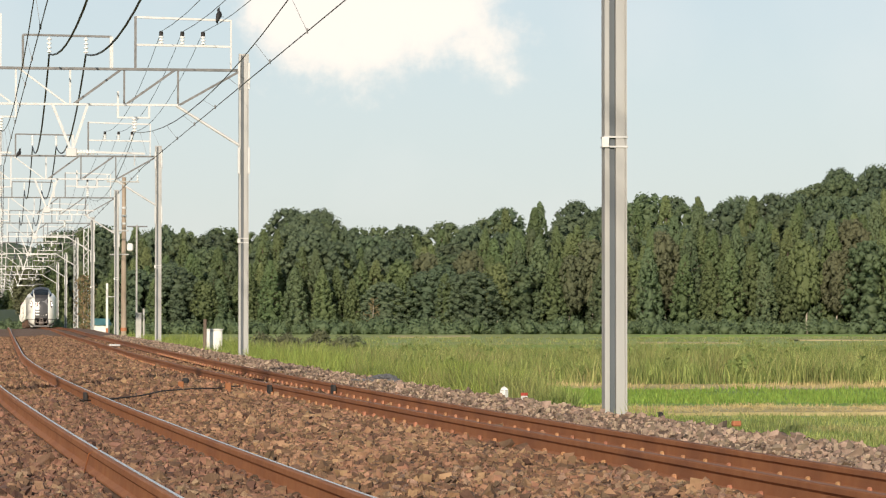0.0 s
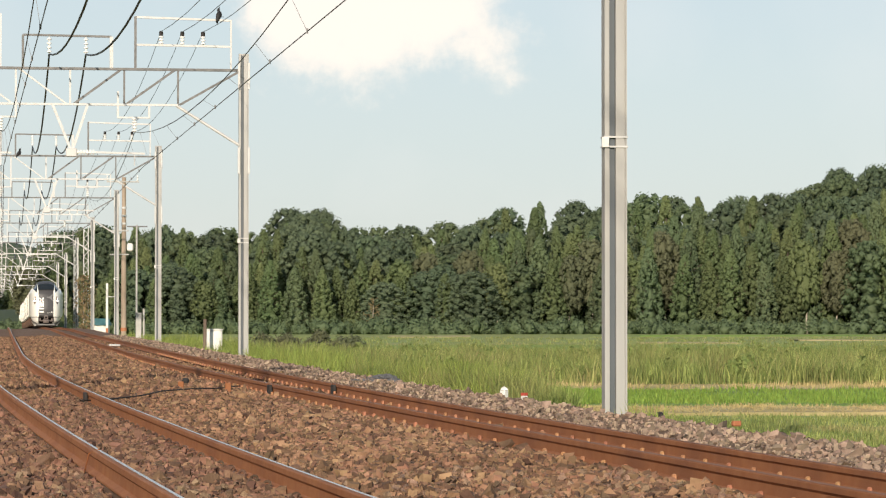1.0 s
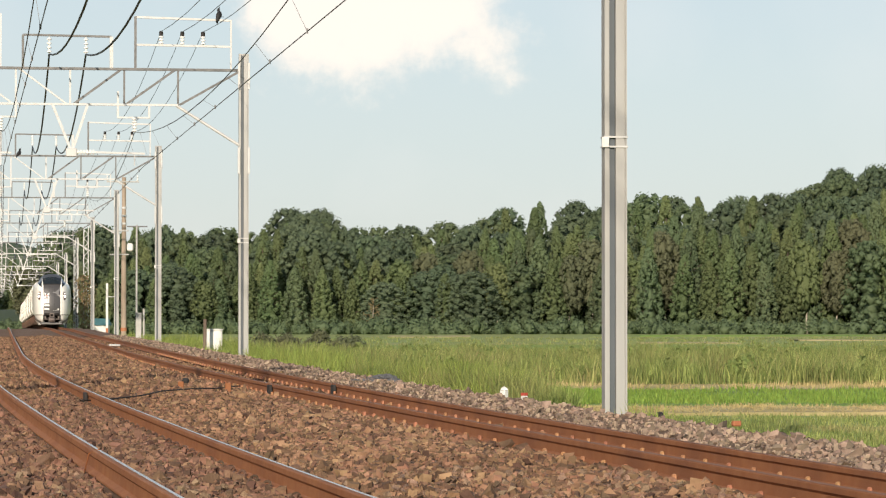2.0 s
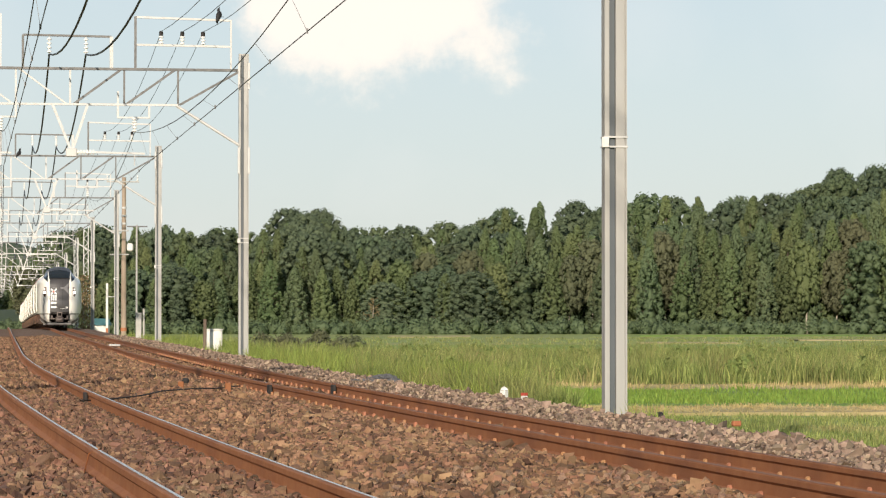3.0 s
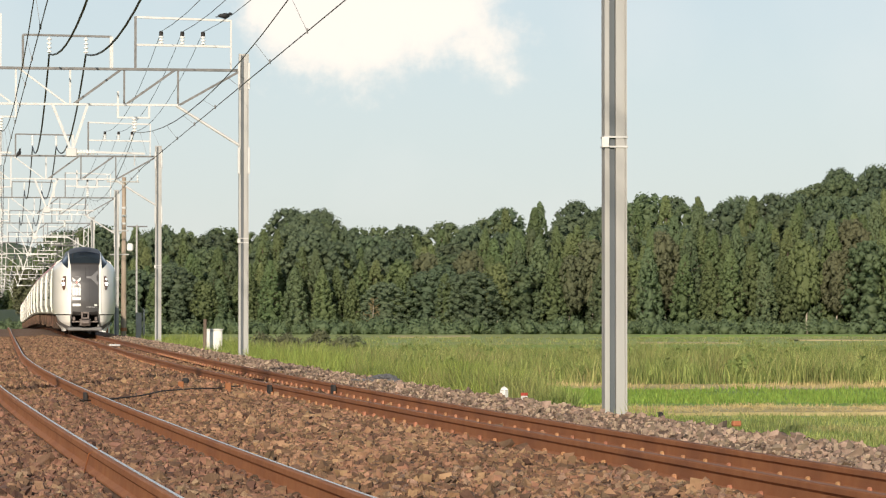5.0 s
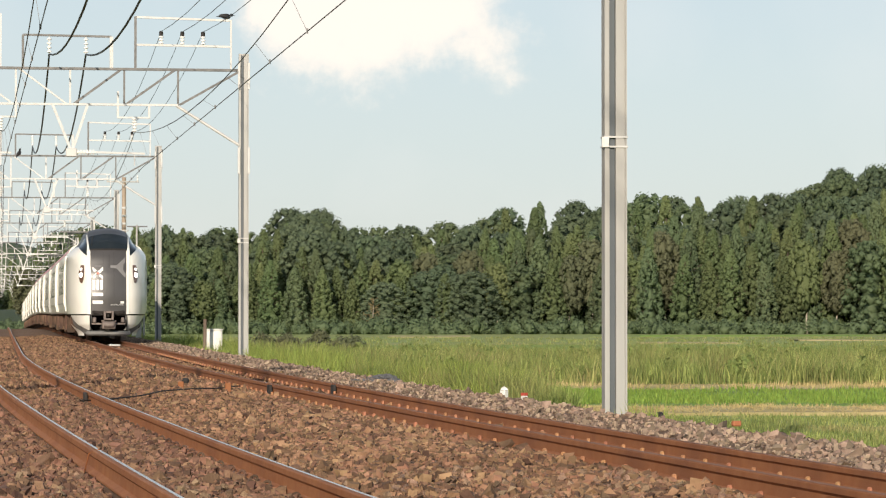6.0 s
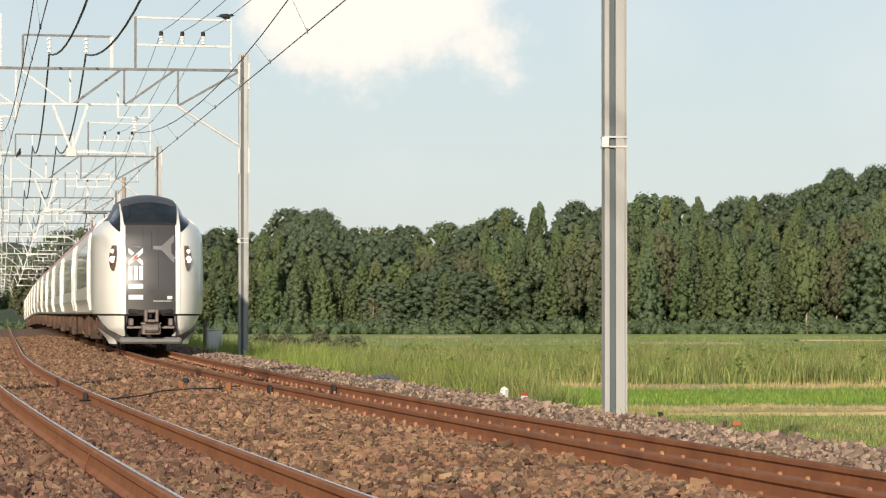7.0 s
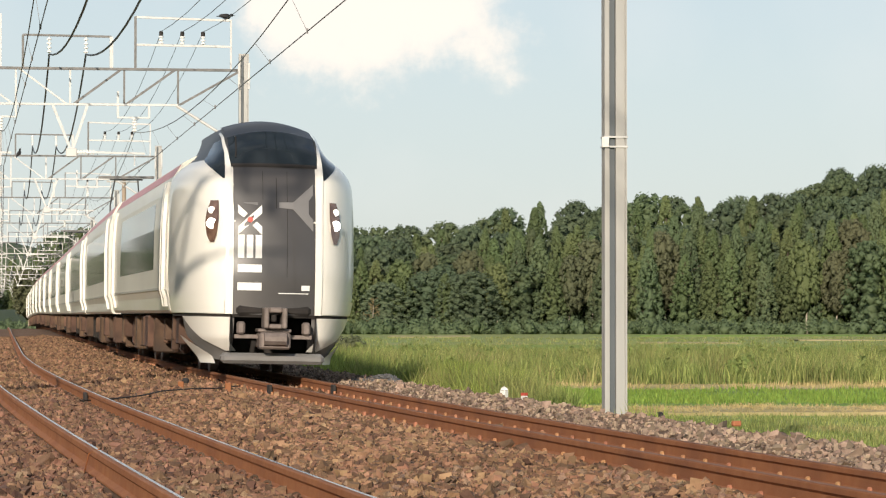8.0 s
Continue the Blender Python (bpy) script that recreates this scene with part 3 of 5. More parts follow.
    # suspensions for both contact lines
    for x in (0.0, -SPACING):
        bm = bmesh.new()
        bar(bm, (x - 0.48, 0, 7.4), (x - 0.48, 0, 6.62), 0.06)
        bar(bm, (x + 0.42, 0, 7.0), (x + 0.42, 0, 6.62), 0.06)
        bar(bm, (x - 0.5, 0, 6.64), (x + 0.44, 0, 6.64), 0.05)
        s = part("suspension_bracket", bm, M_LIGHTSTEEL, g, "pale steel U-bracket")
        bm = bmesh.new()
        hanging_insulator(bm, (x, 0, 6.22), 5, 0.08, 0.42)
        part("insulator", bm, M_INSUL, s, "white disc insulator string")
    for x in (-1.85, -1.85 - SPACING):
        bm = bmesh.new()
        bar(bm, (x - 0.5, 0, 7.0), (x + 0.02, 0, 5.7), 0.075)
        bar(bm, (x + 0.5, 0, 7.0), (x + 0.08, 0, 5.7), 0.075)
        box(bm, x - 0.12, x + 0.2, -0.1, 0.1, 5.5, 5.74, 0.02)
        v = part("drop_arm", bm, M_LIGHTSTEEL, g, "pale V-shaped steel drop arm")
        bm = bmesh.new()
        for i in range(6):
            bar(bm, (x + 0.2 + i * 0.09, 0, 5.63), (x + 0.25 + i * 0.09, 0, 5.63), 0.15, seg=8)
        bar(bm, (x + 0.1, 0, 5.63), (x + 0.8, 0, 5.63), 0.06, seg=6)
        part("insulator", bm, M_INSUL, v)
        bm = bmesh.new()
        bar(bm, (x + 0.75, 0, 5.63), (x + 2.15, 0, 5.60), 0.055)
        bar(bm, (x + 1.85, 0, 5.6), (x + 1.85, 0, 5.25), 0.03)
        part("steady_arm", bm, M_LIGHTSTEEL, v)
    return g


def portal_pose(d):
    return Matrix.Translation(at(d, 0.0)) @ pose(0, 0, 0, 0, 0, heading(d))


def build_gantries():
    g = build_gantry()
    g.matrix_world = portal_pose(GANTRIES[0])
    for d in GANTRIES[1:]:
        copy_thing(g, portal_pose(d))


def local(d, x, z):
    return portal_pose(d) @ Vector((x, 0, z))


def wire(name, pts, r, material, label, group):
    cu = bpy.data.curves.new(name, "CURVE")
    cu.dimensions, cu.bevel_depth, cu.bevel_resolution = "3D", r, 1
    sp = cu.splines.new("POLY")
    sp.points.add(len(pts) - 1)
    for p, q in zip(sp.points, pts):
        p.co = (*q, 1)
    cu.materials.append(material)
    return tagged(new(name, cu), label, "wire", group=group)


def spans(x, z, sag, n=9, ds=None):
    out = []
    ds = ds or ([-62.0] + GANTRIES)
    for a, b in zip(ds[:-1], ds[1:]):
        pa, pb = local(a, x, z), local(b, x, z)
        for i in range(n):
            t = i / n
            p = pa.lerp(pb, t)
            p.z -= sag * 4 * t * (1 - t)
            out.append(p)
    out.append(local(ds[-1], x, z))
    return out


def build_wires():
    for x in (0.0, -SPACING):
        wire("contact_wire", spans(x + (0.25 if x == 0 else 0.08), 5.22, 0.0, 4), 0.009, M_THINWIRE, "thin grooved copper contact wire over the track", "overhead wires")
        mes = wire("messenger_wire", spans(x, 6.22, 0.85, 12), 0.010, M_THINWIRE, "thin steel messenger wire sagging between portals", "overhead wires")
        for a, b in zip(GANTRIES[:5], GANTRIES[1:6]):
            for i in range(9):
                t = (i + 0.5) / 9
                p = local(a, x, 6.22).lerp(local(b, x, 6.22), t)
                q = local(a, x + (0.25 if x == 0 else 0.08), 5.22).lerp(local(b, x + (0.25 if x == 0 else 0.08), 5.22), t)
                p.z -= 0.85 * 4 * t * (1 - t)
                bm = bmesh.new()
                bar(bm, p, q, 0.006)
                bar(bm, q - Vector((0, 0, 0.03)), q + Vector((0, 0, 0.05)), 0.03)
                part("dropper", bm, M_THINWIRE, mes)
    for x in (-2.45, -1.4):
        wire("feeder_cable", spans(x, 8.45, 1.25, 14), 0.027, M_WIRE, "thick black feeder cable hung from insulators", "feeder cables")
    for x in (0.76, 1.37, 1.97):
        wire("line_wire", spans(x, 9.14, 0.72, 10), 0.009, M_WIRE, "thin black high-voltage line wire", "line wires")


build_gantries()
build_wires()


# ---- woods ----
def leaf_tris(rng, centers, normals, size, spread=0.45):
    """One small leaf spray at each place, facing roughly along its normal."""
    n = len(centers)
    nrm = normals + rng.normal(0, spread, (n, 3))
    nrm /= np.linalg.norm(nrm, axis=1)[:, None] + 1e-6
    a = rng.normal(size=(n, 3)); a[:, 2] -= 0.5
    a -= (a * nrm).sum(1)[:, None] * nrm
    a /= np.linalg.norm(a, axis=1)[:, None] + 1e-6
    b = np.cross(nrm, a)
    s = size * rng.uniform(0.6, 1.4, n)[:, None]
    V = np.stack([centers - a * s * 0.5 - b * s * 0.42, centers - a * s * 0.5 + b * s * 0.42, centers + a * s * 0.8 + nrm * s * 0.15], 1).reshape(-1, 3)
    return V, np.arange(3 * n).reshape(-1, 3)


LUMP_V = np.array([(1, 0, 0), (-1, 0, 0), (0, 1, 0), (0, -1, 0), (0, 0, 1), (0, 0, -1)], float)
LUMP_F = np.array([(0, 2, 4), (2, 1, 4), (1, 3, 4), (3, 0, 4), (2, 0, 5), (1, 2, 5), (3, 1, 5), (0, 3, 5)])


def foliage(name, rng, lumps, axis, leaves, size, material, tall=1.15):
    """Boughs as uneven lumps clad with leaf sprays; axis tells which way each lump faces."""
    V, F, k = [], [], 0
    for (c, r), ax in zip(lumps, axis):
        w = 1 + rng.uniform(-0.28, 0.28, (len(LUMP_V), 1))
        q = LUMP_V * w * r * 0.95
        q[:, 2] *= tall
        V.append(q + c)
        F.append(LUMP_F + k)
        k += len(LUMP_V)
        d = rng.normal(size=(leaves, 3)) + ax * 0.9
        d /= np.linalg.norm(d, axis=1)[:, None]
        p = d * r * rng.uniform(0.7, 1.35, (leaves, 1))
        p[:, 2] *= tall
        v, f = leaf_tris(rng, p + c, d, size)
        V.append(v)
        F.append(f + k)
        k += len(v)
    ob = big(name, np.concatenate(V), np.concatenate(F), material)
    ob.data.polygons.foreach_set("use_smooth", np.ones(len(ob.data.polygons), bool))
    return ob


def trunk_mesh(bm, h, r, rng, limbs, lean=0.0, low=0.25):
    bar(bm, (0, 0, -0.6), (lean * 0.5, 0, h * 0.5), r * 2, seg=7, taper=0.7)
    bar(bm, (lean * 0.5, 0, h * 0.5), (lean, 0, h * 0.93), r * 1.4, seg=7, taper=0.25)
    for _ in range(limbs):
        z = rng.uniform(low, 0.85) * h
        a = rng.uniform(0, 6.283)
        L = (1 - z / h) * h * 0.22 + 0.6
        bar(bm, (lean * z / h, 0, z), (lean * z / h + L * math.cos(a), L * math.sin(a), z + L * rng.uniform(0.1, 0.7)), r * 0.5, seg=5, taper=0.3)


def tree_proto(name, h, kind, rng, leaf_mat, label, bark):
    """One tree at the origin: trunk with limbs, crown of leafy boughs."""
    t = empty(name, None, label=label, category="tree", group="trees of the wood")
    base = {"cedar": 0.05, "broad": 0.12, "stemmed": 0.34}[kind]
    bm = bmesh.new()
    trunk_mesh(bm, h, 0.009 * h + 0.04, rng, 12, rng.uniform(-0.5, 0.5), base + 0.06)
    part("trunk", bm, bark, t)
    lumps, axis = [], []
    nb = {"cedar": 120, "broad": 125, "stemmed": 100}[kind]
    for i in range(nb):
        u = (i + 0.5) / nb
        if kind == "cedar":
            u = 1 - (1 - u) ** 1.25
            R = h * 0.165 * min(1.0, 0.55 + 2.2 * u) * max(0.0, 1 - u ** 1.7) ** 0.8
            r = h * rng.uniform(0.026, 0.044) * (1.05 - 0.4 * u)
        else:
            R = h * (0.25 if kind == "broad" else 0.19) * math.sqrt(max(0.0, 1 - (2 * u - 0.86) ** 2 / 1.32))
            r = h * rng.uniform(0.030, 0.050)
        R *= rng.uniform(0.78, 1.12)
        a = i * 2.39996 + rng.uniform(-0.4, 0.4)
        z = h * (base + (0.97 - base) * u)
        lumps.append((np.array([R * math.cos(a), R * math.sin(a), z]), r))
        ax = np.array([math.cos(a), math.sin(a), 0.25 + 0.9 * max(0.0, u - 0.5)])
        axis.append(ax / np.linalg.norm(ax))
    # the shaded inside of the crown
    for i in range(7):
        u = (i + 0.5) / 7
        lumps.append((np.array([0.0, 0.0, h * (base + (0.86 - base) * u)]), h * 0.135 * (1 - 0.65 * u * (kind == "cedar"))))
        axis.append(np.array([0.0, 0.0, 1.0]))
    crown = foliage("crown", rng, lumps, axis, 22, 0.26, leaf_mat)
    crown.parent = t
    return t


def sky_line(b):
    """Height of the wood's outline over the meadow, metres, along a bearing (x over distance)."""
    return float(np.interp(b, (-0.26, -0.105, -0.089, -0.073, -0.062, -0.056, -0.041, -0.032, -0.026, -0.005, 0.006, 0.012, 0.025, 0.047, 0.072, 0.096, 0.113, 0.128, 0.143, 0.20, 0.4),
                           (13.0, 14.3, 14.5, 14.2, 13.9, 16.0, 16.2, 15.0, 13.8, 14.4, 14.8, 15.6, 17.6, 17.0, 18.7, 18.5, 19.4, 21.5, 23.0, 24, 22)))


def hill_z(x, d):
    """The hillside under the wood."""
    return FIELD_Z + max(0.0, sky_line(x / 412.0) - 10.8) * smooth_step(393, 428, d)


def smooth_step(a, b, x):
    t = min(1, max(0, (x - a) / (b - a)))
    return t * t * (3 - 2 * t)


def build_woods():
    rng = np.random.default_rng(11)
    protos = []
    kinds = (("cedar", 12, 0, M_BARK), ("cedar", 13, 0, M_BARK), ("cedar", 11, 3, M_BARK), ("broad", 12, 1, M_BARK), ("broad", 13, 2, M_BARK), ("broad", 11, 2, M_BARK), ("cedar", 12, 1, M_BARK), ("stemmed", 12, 3, M_BARKPALE), ("stemmed", 11, 4, M_BARKPALE))
    labels = {"cedar": "tall green cedar with drooping boughs in the wood", "broad": "rounded dark-green broadleaf tree in the wood", "stemmed": "bare-stemmed olive-green tree at the wood edge"}
    for kind, h, mt, bark in kinds:
        protos.append((tree_proto({"cedar": "cedar_tree", "broad": "broadleaf_tree", "stemmed": "tall_stemmed_tree"}[kind], h, kind, rng, M_LEAF[mt], labels[kind], bark), kind, h))
    used = [False] * len(protos)

    def plant(i, x, y, z, H, wide):
        ob, _, h = protos[i]
        m = Matrix.Translation((x, y, z)) @ pose(0, 0, 0, rng.uniform(-3, 3), rng.uniform(-3, 3), rng.uniform(0, 360))
        if used[i]:
            c = copy_thing(ob, m)
        else:
            ob.matrix_basis, used[i], c = m, True, ob
        c.scale = (H / h * wide, H / h * wide, H / h)

    # distance, spacing, share of the outline's height, chances of a cedar and of a bare-stemmed tree
    rows = [(391.0, 3.0, 0.58, 0.55, 0.25), (394.5, 2.7, 0.69, 0.78, 0.10), (398.5, 2.7, 0.77, 0.80, 0.0), (403.5, 2.9, 0.84, 0.65, 0.0), (410.0, 3.4, 0.91, 0.45, 0.0), (418.0, 4.1, 0.965, 0.35, 0.0), (426.0, 4.4, 1.0, 0.25, 0.0)]
    for dist, step, frac, p_cedar, p_stem in rows:
        x = -52.0
        while x < 66:
            d = dist + rng.uniform(-1.8, 1.8)
            xx = x + rng.uniform(-0.9, 0.9)
            z = hill_z(xx, d) - 0.1
            top = sky_line(xx / d) * d / 412.0 * frac * (rng.uniform(0.95, 1.03) if frac > 0.95 else rng.uniform(0.84, 1.09))
            H = max(6.0, top + FIELD_Z - z)
            q = rng.random()
            kind = "cedar" if q < p_cedar else "stemmed" if q < p_cedar + p_stem else "broad"
            cand = [i for i, p in enumerate(protos) if p[1] == kind]
            wide = min(1.7, 11.0 / H) ** 0.6 * rng.uniform(0.92, 1.2) * (1.1 if kind == "broad" else 0.86)
            plant(cand[rng.integers(len(cand))], xx, d, z, H, wide)
            x += step * rng.uniform(0.75, 1.3)
    for i in range(14):
        plant(int(rng.integers(7)), -118 + 3.4 * i, 618 + rng.uniform(-8, 8), FIELD_Z, rng.uniform(10, 17), 1.15)
    # unseen trees along the other side, for the side windows to reflect
    for y in range(290, 630, 16):
        plant(int(rng.integers(7)), cx(y) - 29 - rng.uniform(0, 3), y, FIELD_Z, rng.uniform(10, 13), 1.15)
    # a dead brown conifer with level boughs, at the foot of the wood
    dead = empty("dead_tree", Matrix.Translation((-8.9, 388.2, FIELD_Z)), label="dead brown conifer with bare level boughs", category="tree")
    bm = bmesh.new()
    trunk_mesh(bm, 4.6, 0.09, rng, 2, 0.2)
    part("trunk", bm, M_BARKPALE, dead)
    for i in range(13):
        z, a = 1.4 + 0.24 * i, i * 2.4
        L = (4.9 - z) * 0.42
        bm = bmesh.new()
        tip = Vector((L * math.cos(a), L * math.sin(a), z + 0.12))
        bar(bm, (0.1, 0, z), tip, 0.07, seg=5, taper=0.4)
        for _ in range(9):
            p = Vector((0.1, 0, z)).lerp(tip, rng.uniform(0.3, 1.0))
            bar(bm, p, p + Vector(rng.normal(0, 0.28, 3)), 0.05, seg=4, taper=0.3)
        part("bough", bm, M_DRYLEAF, dead)
    # leafy undergrowth along the wood edge
    lumps, axis = [], []
    for _ in range(420):
        x, d, r = rng.uniform(-56, 72), rng.uniform(383.5, 390), rng.uniform(0.45, 1.1)
        lumps.append((np.array([x, d, FIELD_Z + r * rng.uniform(0.2, 1.0)]), r))
        axis.append(np.array([-0.2, -0.8, 0.5]))
    tagged(foliage("undergrowth", rng, lumps, axis, 60, 0.26, M_LEAF[1]), "low leafy undergrowth at the foot of the wood", "undergrowth", kind="stuff")
    # the hillside that carries the wood
    xs, dd = list(np.arange(-75, 110, 5.0)), [389, 393, 398, 404, 410, 416, 422, 428, 445, 520]
    verts = [(x, d, hill_z(x, d) - (0.3 if d in (389, 520) else 0.0)) for x in xs for d in dd]
    n = len(dd)
    faces = [(i * n + j, (i + 1) * n + j, (i + 1) * n + j + 1, i * n + j + 1) for i in range(len(xs) - 1) for j in range(n - 1)]
    tagged(raw("hillside", verts, faces, M_LEAF[2], smooth=True), "low leaf-strewn hillside under the wood", "hill", kind="structure")

    # wooded rises: out of view along the other side of the line and beyond the meadow, closing the distance across its
    # far end
    def rise(pts, hgt):
        verts, faces = [], []
        for i, (x, y, nx, ny) in enumerate(pts):
            for off, k in ((0, -0.2), (3, 0.55), (9, 0.9), (30, 1.0), (160, -0.1)):
                w = 1 + 0.30 * noise.noise((i * 0.9, off * 0.7, 5)) + 0.12 * noise.noise((i * 2.3, off, 9))
                verts.append((x + nx * off, y + ny * off, FIELD_Z + k * hgt * w))
        for i in range(len(pts) - 1):
            for j in range(4):
                faces.append((i * 5 + j, i * 5 + j + 1, i * 5 + j + 6, i * 5 + j + 5))
        tagged(raw("wooded_rise", verts, faces, M_LEAF[2], smooth=True), "dark wooded rise around the line", "hill", kind="structure")
    # out of view; raised to darken what the train's side reflects
    rise([(cx(max(0, y)) - 36, y, -1, 0) for y in range(-120, 640, 4)], 20.0)
    rise([(-190 + 6 * i, 640, 0, 1) for i in range(40)], 17.0)
    # added out of view to cut low sky light on the train
    rise([(150 + 10 * math.sin(y * 0.02), y, 1, 0) for y in range(440, -200, -8)], 19.0)


build_woods()


# ---- express train ----
def half_width(z):
    """Half width of the car body at height z, nose section."""
    return float(np.interp(z, (0.30, 0.6, 0.97, 1.25, 1.6, 2.7, 2.95, 3.1, 3.22, 3.35, 3.5, 3.62, 3.75, 3.88, 3.98, 4.05, 4.10), (1.15, 1.30, 1.40, 1.455, 1.473, 1.465, 1.455, 1.425, 1.37, 1.27, 1.135, 1.05, 0.985, 0.925, 0.865, 0.82, 0.78)))


def rake(z):
    return float(np.interp(z, (0.3, 0.6, 0.97, 1.6, 2.4, 3.0, 3.3, 3.6, 3.86, 4.03, 4.10), (0.42, 0.12, 0.0, 0.0, 0.10, 0.28, 0.42, 0.72, 1.15, 1.75, 2.5)))


CORNER, ARC = 2.2, 1.7


def nose_point(u, z, out=0.0):
    """A point of the nose shell: u metres round from the middle (minus: the car's right side, which the viewer sees on the left)."""
    s, a = (1 if u >= 0 else -1), abs(u)
    flat = 0.66
    if a <= flat:
        x, y, nx, ny = a, 0.06 * (a / flat) ** 2, 0.0, -1.0
    else:
        th = min(math.pi / 2, (a - flat) / ARC * math.pi / 2)
        w = half_width(z) - flat
        x, y = flat + w * math.sin(th), 0.06 + CORNER * (1 - math.cos(th))
        nx, ny = math.sin(th), -math.cos(th)
        if a > flat + ARC:
            y += a - flat - ARC
    dome = smooth_step(3.15, 4.0, z) * 0.14 * min(1.6, (x / 0.72) ** 2)
    return Vector((s * (x + nx * out), rake(z) + y + ny * out, z - dome + (out if z > 3.8 else 0.0)))


def nose_patch(name, edges, z0, z1, material, parent, out=0.008, label="", nu=10, nz=12, smooth=True):
    """A patch of the nose between u = edges(z)."""
    verts, faces = [], []
    for j in range(nz + 1):
        z = z0 + (z1 - z0) * j / nz
        a, b = edges(z)
        for i in range(nu + 1):
            verts.append(nose_point(a + (b - a) * i / nu, z, out))
    k = nu + 1
    for j in range(nz):
        for i in range(nu):
            faces.append((j * k + i, j * k + i + 1, (j + 1) * k + i + 1, (j + 1) * k + i))
    return raw(name, verts, faces, material, parent, label, smooth)


def body_section():
    """Right half outline of the trailing body, bottom to top."""
    return [(1.36, 0.97), (1.40, 1.02), (1.43, 1.22), (1.473, 1.36), (1.473, 2.4), (1.44, 2.95), (1.38, 3.2), (1.25, 3.42), (0.95, 3.58), (0.5, 3.64), (0, 3.655)]


def loft_body(y0, y1, parent, name="body"):
    sec = body_section()
    ring = [(x, z) for x, z in sec] + [(-x, z) for x, z in sec[-2::-1]]
    verts, faces, k = [], [], len(ring)
    for y in (y0, y1):
        verts += [(x, y, z) for x, z in ring]
    for i in range(k):
        j = (i + 1) % k
        faces.append((i, j, k + j, k + i))
    faces += [tuple(range(k))[::-1], tuple(range(k, 2 * k))]
    return raw(name, verts, faces, M_SILVER, parent)


def side_panel(name, s, y0, y1, z0, z1, material, parent, out=0.006, thick=True, label=""):
    """A panel that follows the body side on side s between two heights."""
    sec = body_section()
    zs = [z for _, z in sec[:8]]
    xs = [x for x, _ in sec[:8]]
    lv = [z0] + [z for z in zs if z0 + 0.03 < z < z1 - 0.03] + [z1]
    verts, faces = [], []
    for z in lv:
        x = float(np.interp(z, zs, xs))
        for y in (y0, y1):
            verts.append((s * (x + out), y, z))
        for y in (y0, y1):
            verts.append((s * (x - 0.03), y, z))
    n = len(lv)
    for j in range(n - 1):
        a, b = 4 * j, 4 * j + 4
        faces += [(a, a + 1, b + 1, b), (a, b, b + 2, a + 2), (a + 1, a + 3, b + 3, b + 1)]
    faces += [(0, 2, 3, 1), (4 * n - 4, 4 * n - 3, 4 * n - 1, 4 * n - 2)]
    return raw(name, verts, faces, material, parent, label)


def underfloor(parent, y0, y1, rng):
    bm = bmesh.new()
    box(bm, -0.75, 0.75, y0, y1, 0.62, 0.97)
    part("underframe", bm, M_UNDERDARK, parent)
    y = y0 + 0.2
    while y < y1 - 0.6:
        L = rng.uniform(0.28, 1.15)
        bog = min(abs(y + L / 2 - (y0 + 3.0)), abs(y + L / 2 - (y1 - 3.2))) < 1.6
        if not bog:
            zb = rng.uniform(0.22, 0.52)
            xo = rng.uniform(1.15, 1.36)
            mt = M_UNDER if rng.random() < 0.75 else M_UNDERDARK
            for s in (-1, 1):
                bm = bmesh.new()
                ya, yb = y, min(y + L, y1) - rng.uniform(0.06, 0.2)
                box(bm, min(s * 0.7, s * xo), max(s * 0.7, s * xo), ya, yb, zb, rng.uniform(0.86, 0.95), 0.025)
                bmesh.ops.inset_region(bm, faces=[f for f in bm.faces if f.normal.x * s > 0.9 and f.calc_area() > 0.1], thickness=0.05, depth=-0.02)
                part("equipment_box", bm, mt, parent, "dusty brown underfloor box")
        y += L
    for yc in (y0 + 3.0, y1 - 3.2):
        bm = bmesh.new()
        for s in (-1, 1):
            box(bm, min(s * 0.82, s * 0.98), max(s * 0.82, s * 0.98), yc - 1.5, yc + 1.5, 0.42, 0.66, 0.04)
            for yy in (-1.05, 1.05):
                box(bm, min(s * 0.95, s * 1.1), max(s * 0.95, s * 1.1), yc + yy - 0.17, yc + yy + 0.17, 0.3, 0.62, 0.05)
                lathe(bm, (s * 1.0, yc + yy * 0.45, 0.5), [(0.13, 0), (0.15, 0.1), (0.13, 0.3)], 8)
        bog = part("bogie", bm, M_UNDER, parent, "dusty brown bogie")
        for yy in (-1.05, 1.05):
            bm = bmesh.new()
            for s in (-1, 1):
                bar(bm, (s * 0.47, yc + yy, 0.43), (s * 0.61, yc + yy, 0.43), 0.86, seg=20)
            bar(bm, (-0.6, yc + yy, 0.43), (0.6, yc + yy, 0.43), 0.16, seg=8)
            part("wheelset", bm, M_COUPLER, bog)


def car_sides(car, y0, y1, windows, bars):
    for s in (-1, 1):
        for a, b in windows:
            side_panel("side_window", s, a, b, 1.72, 2.86, M_SIDEGLASS, car, 0.004, label="long tinted side window")
        side_panel("red_stripe", s, y0, y1, 3.21, 3.40, M_RED, car, 0.004, label="faded red cantrail stripe")
        side_panel("waist_line", s, y0, y1, 1.35, 1.39, M_WHITEPAINT, car, 0.012)
        for a in bars:
            sp = side_panel("door_fairing", s, a - 0.09, a + 0.09, 1.08, 3.12, M_WHITEPAINT, car, 0.055, label="raised white fairing strip")


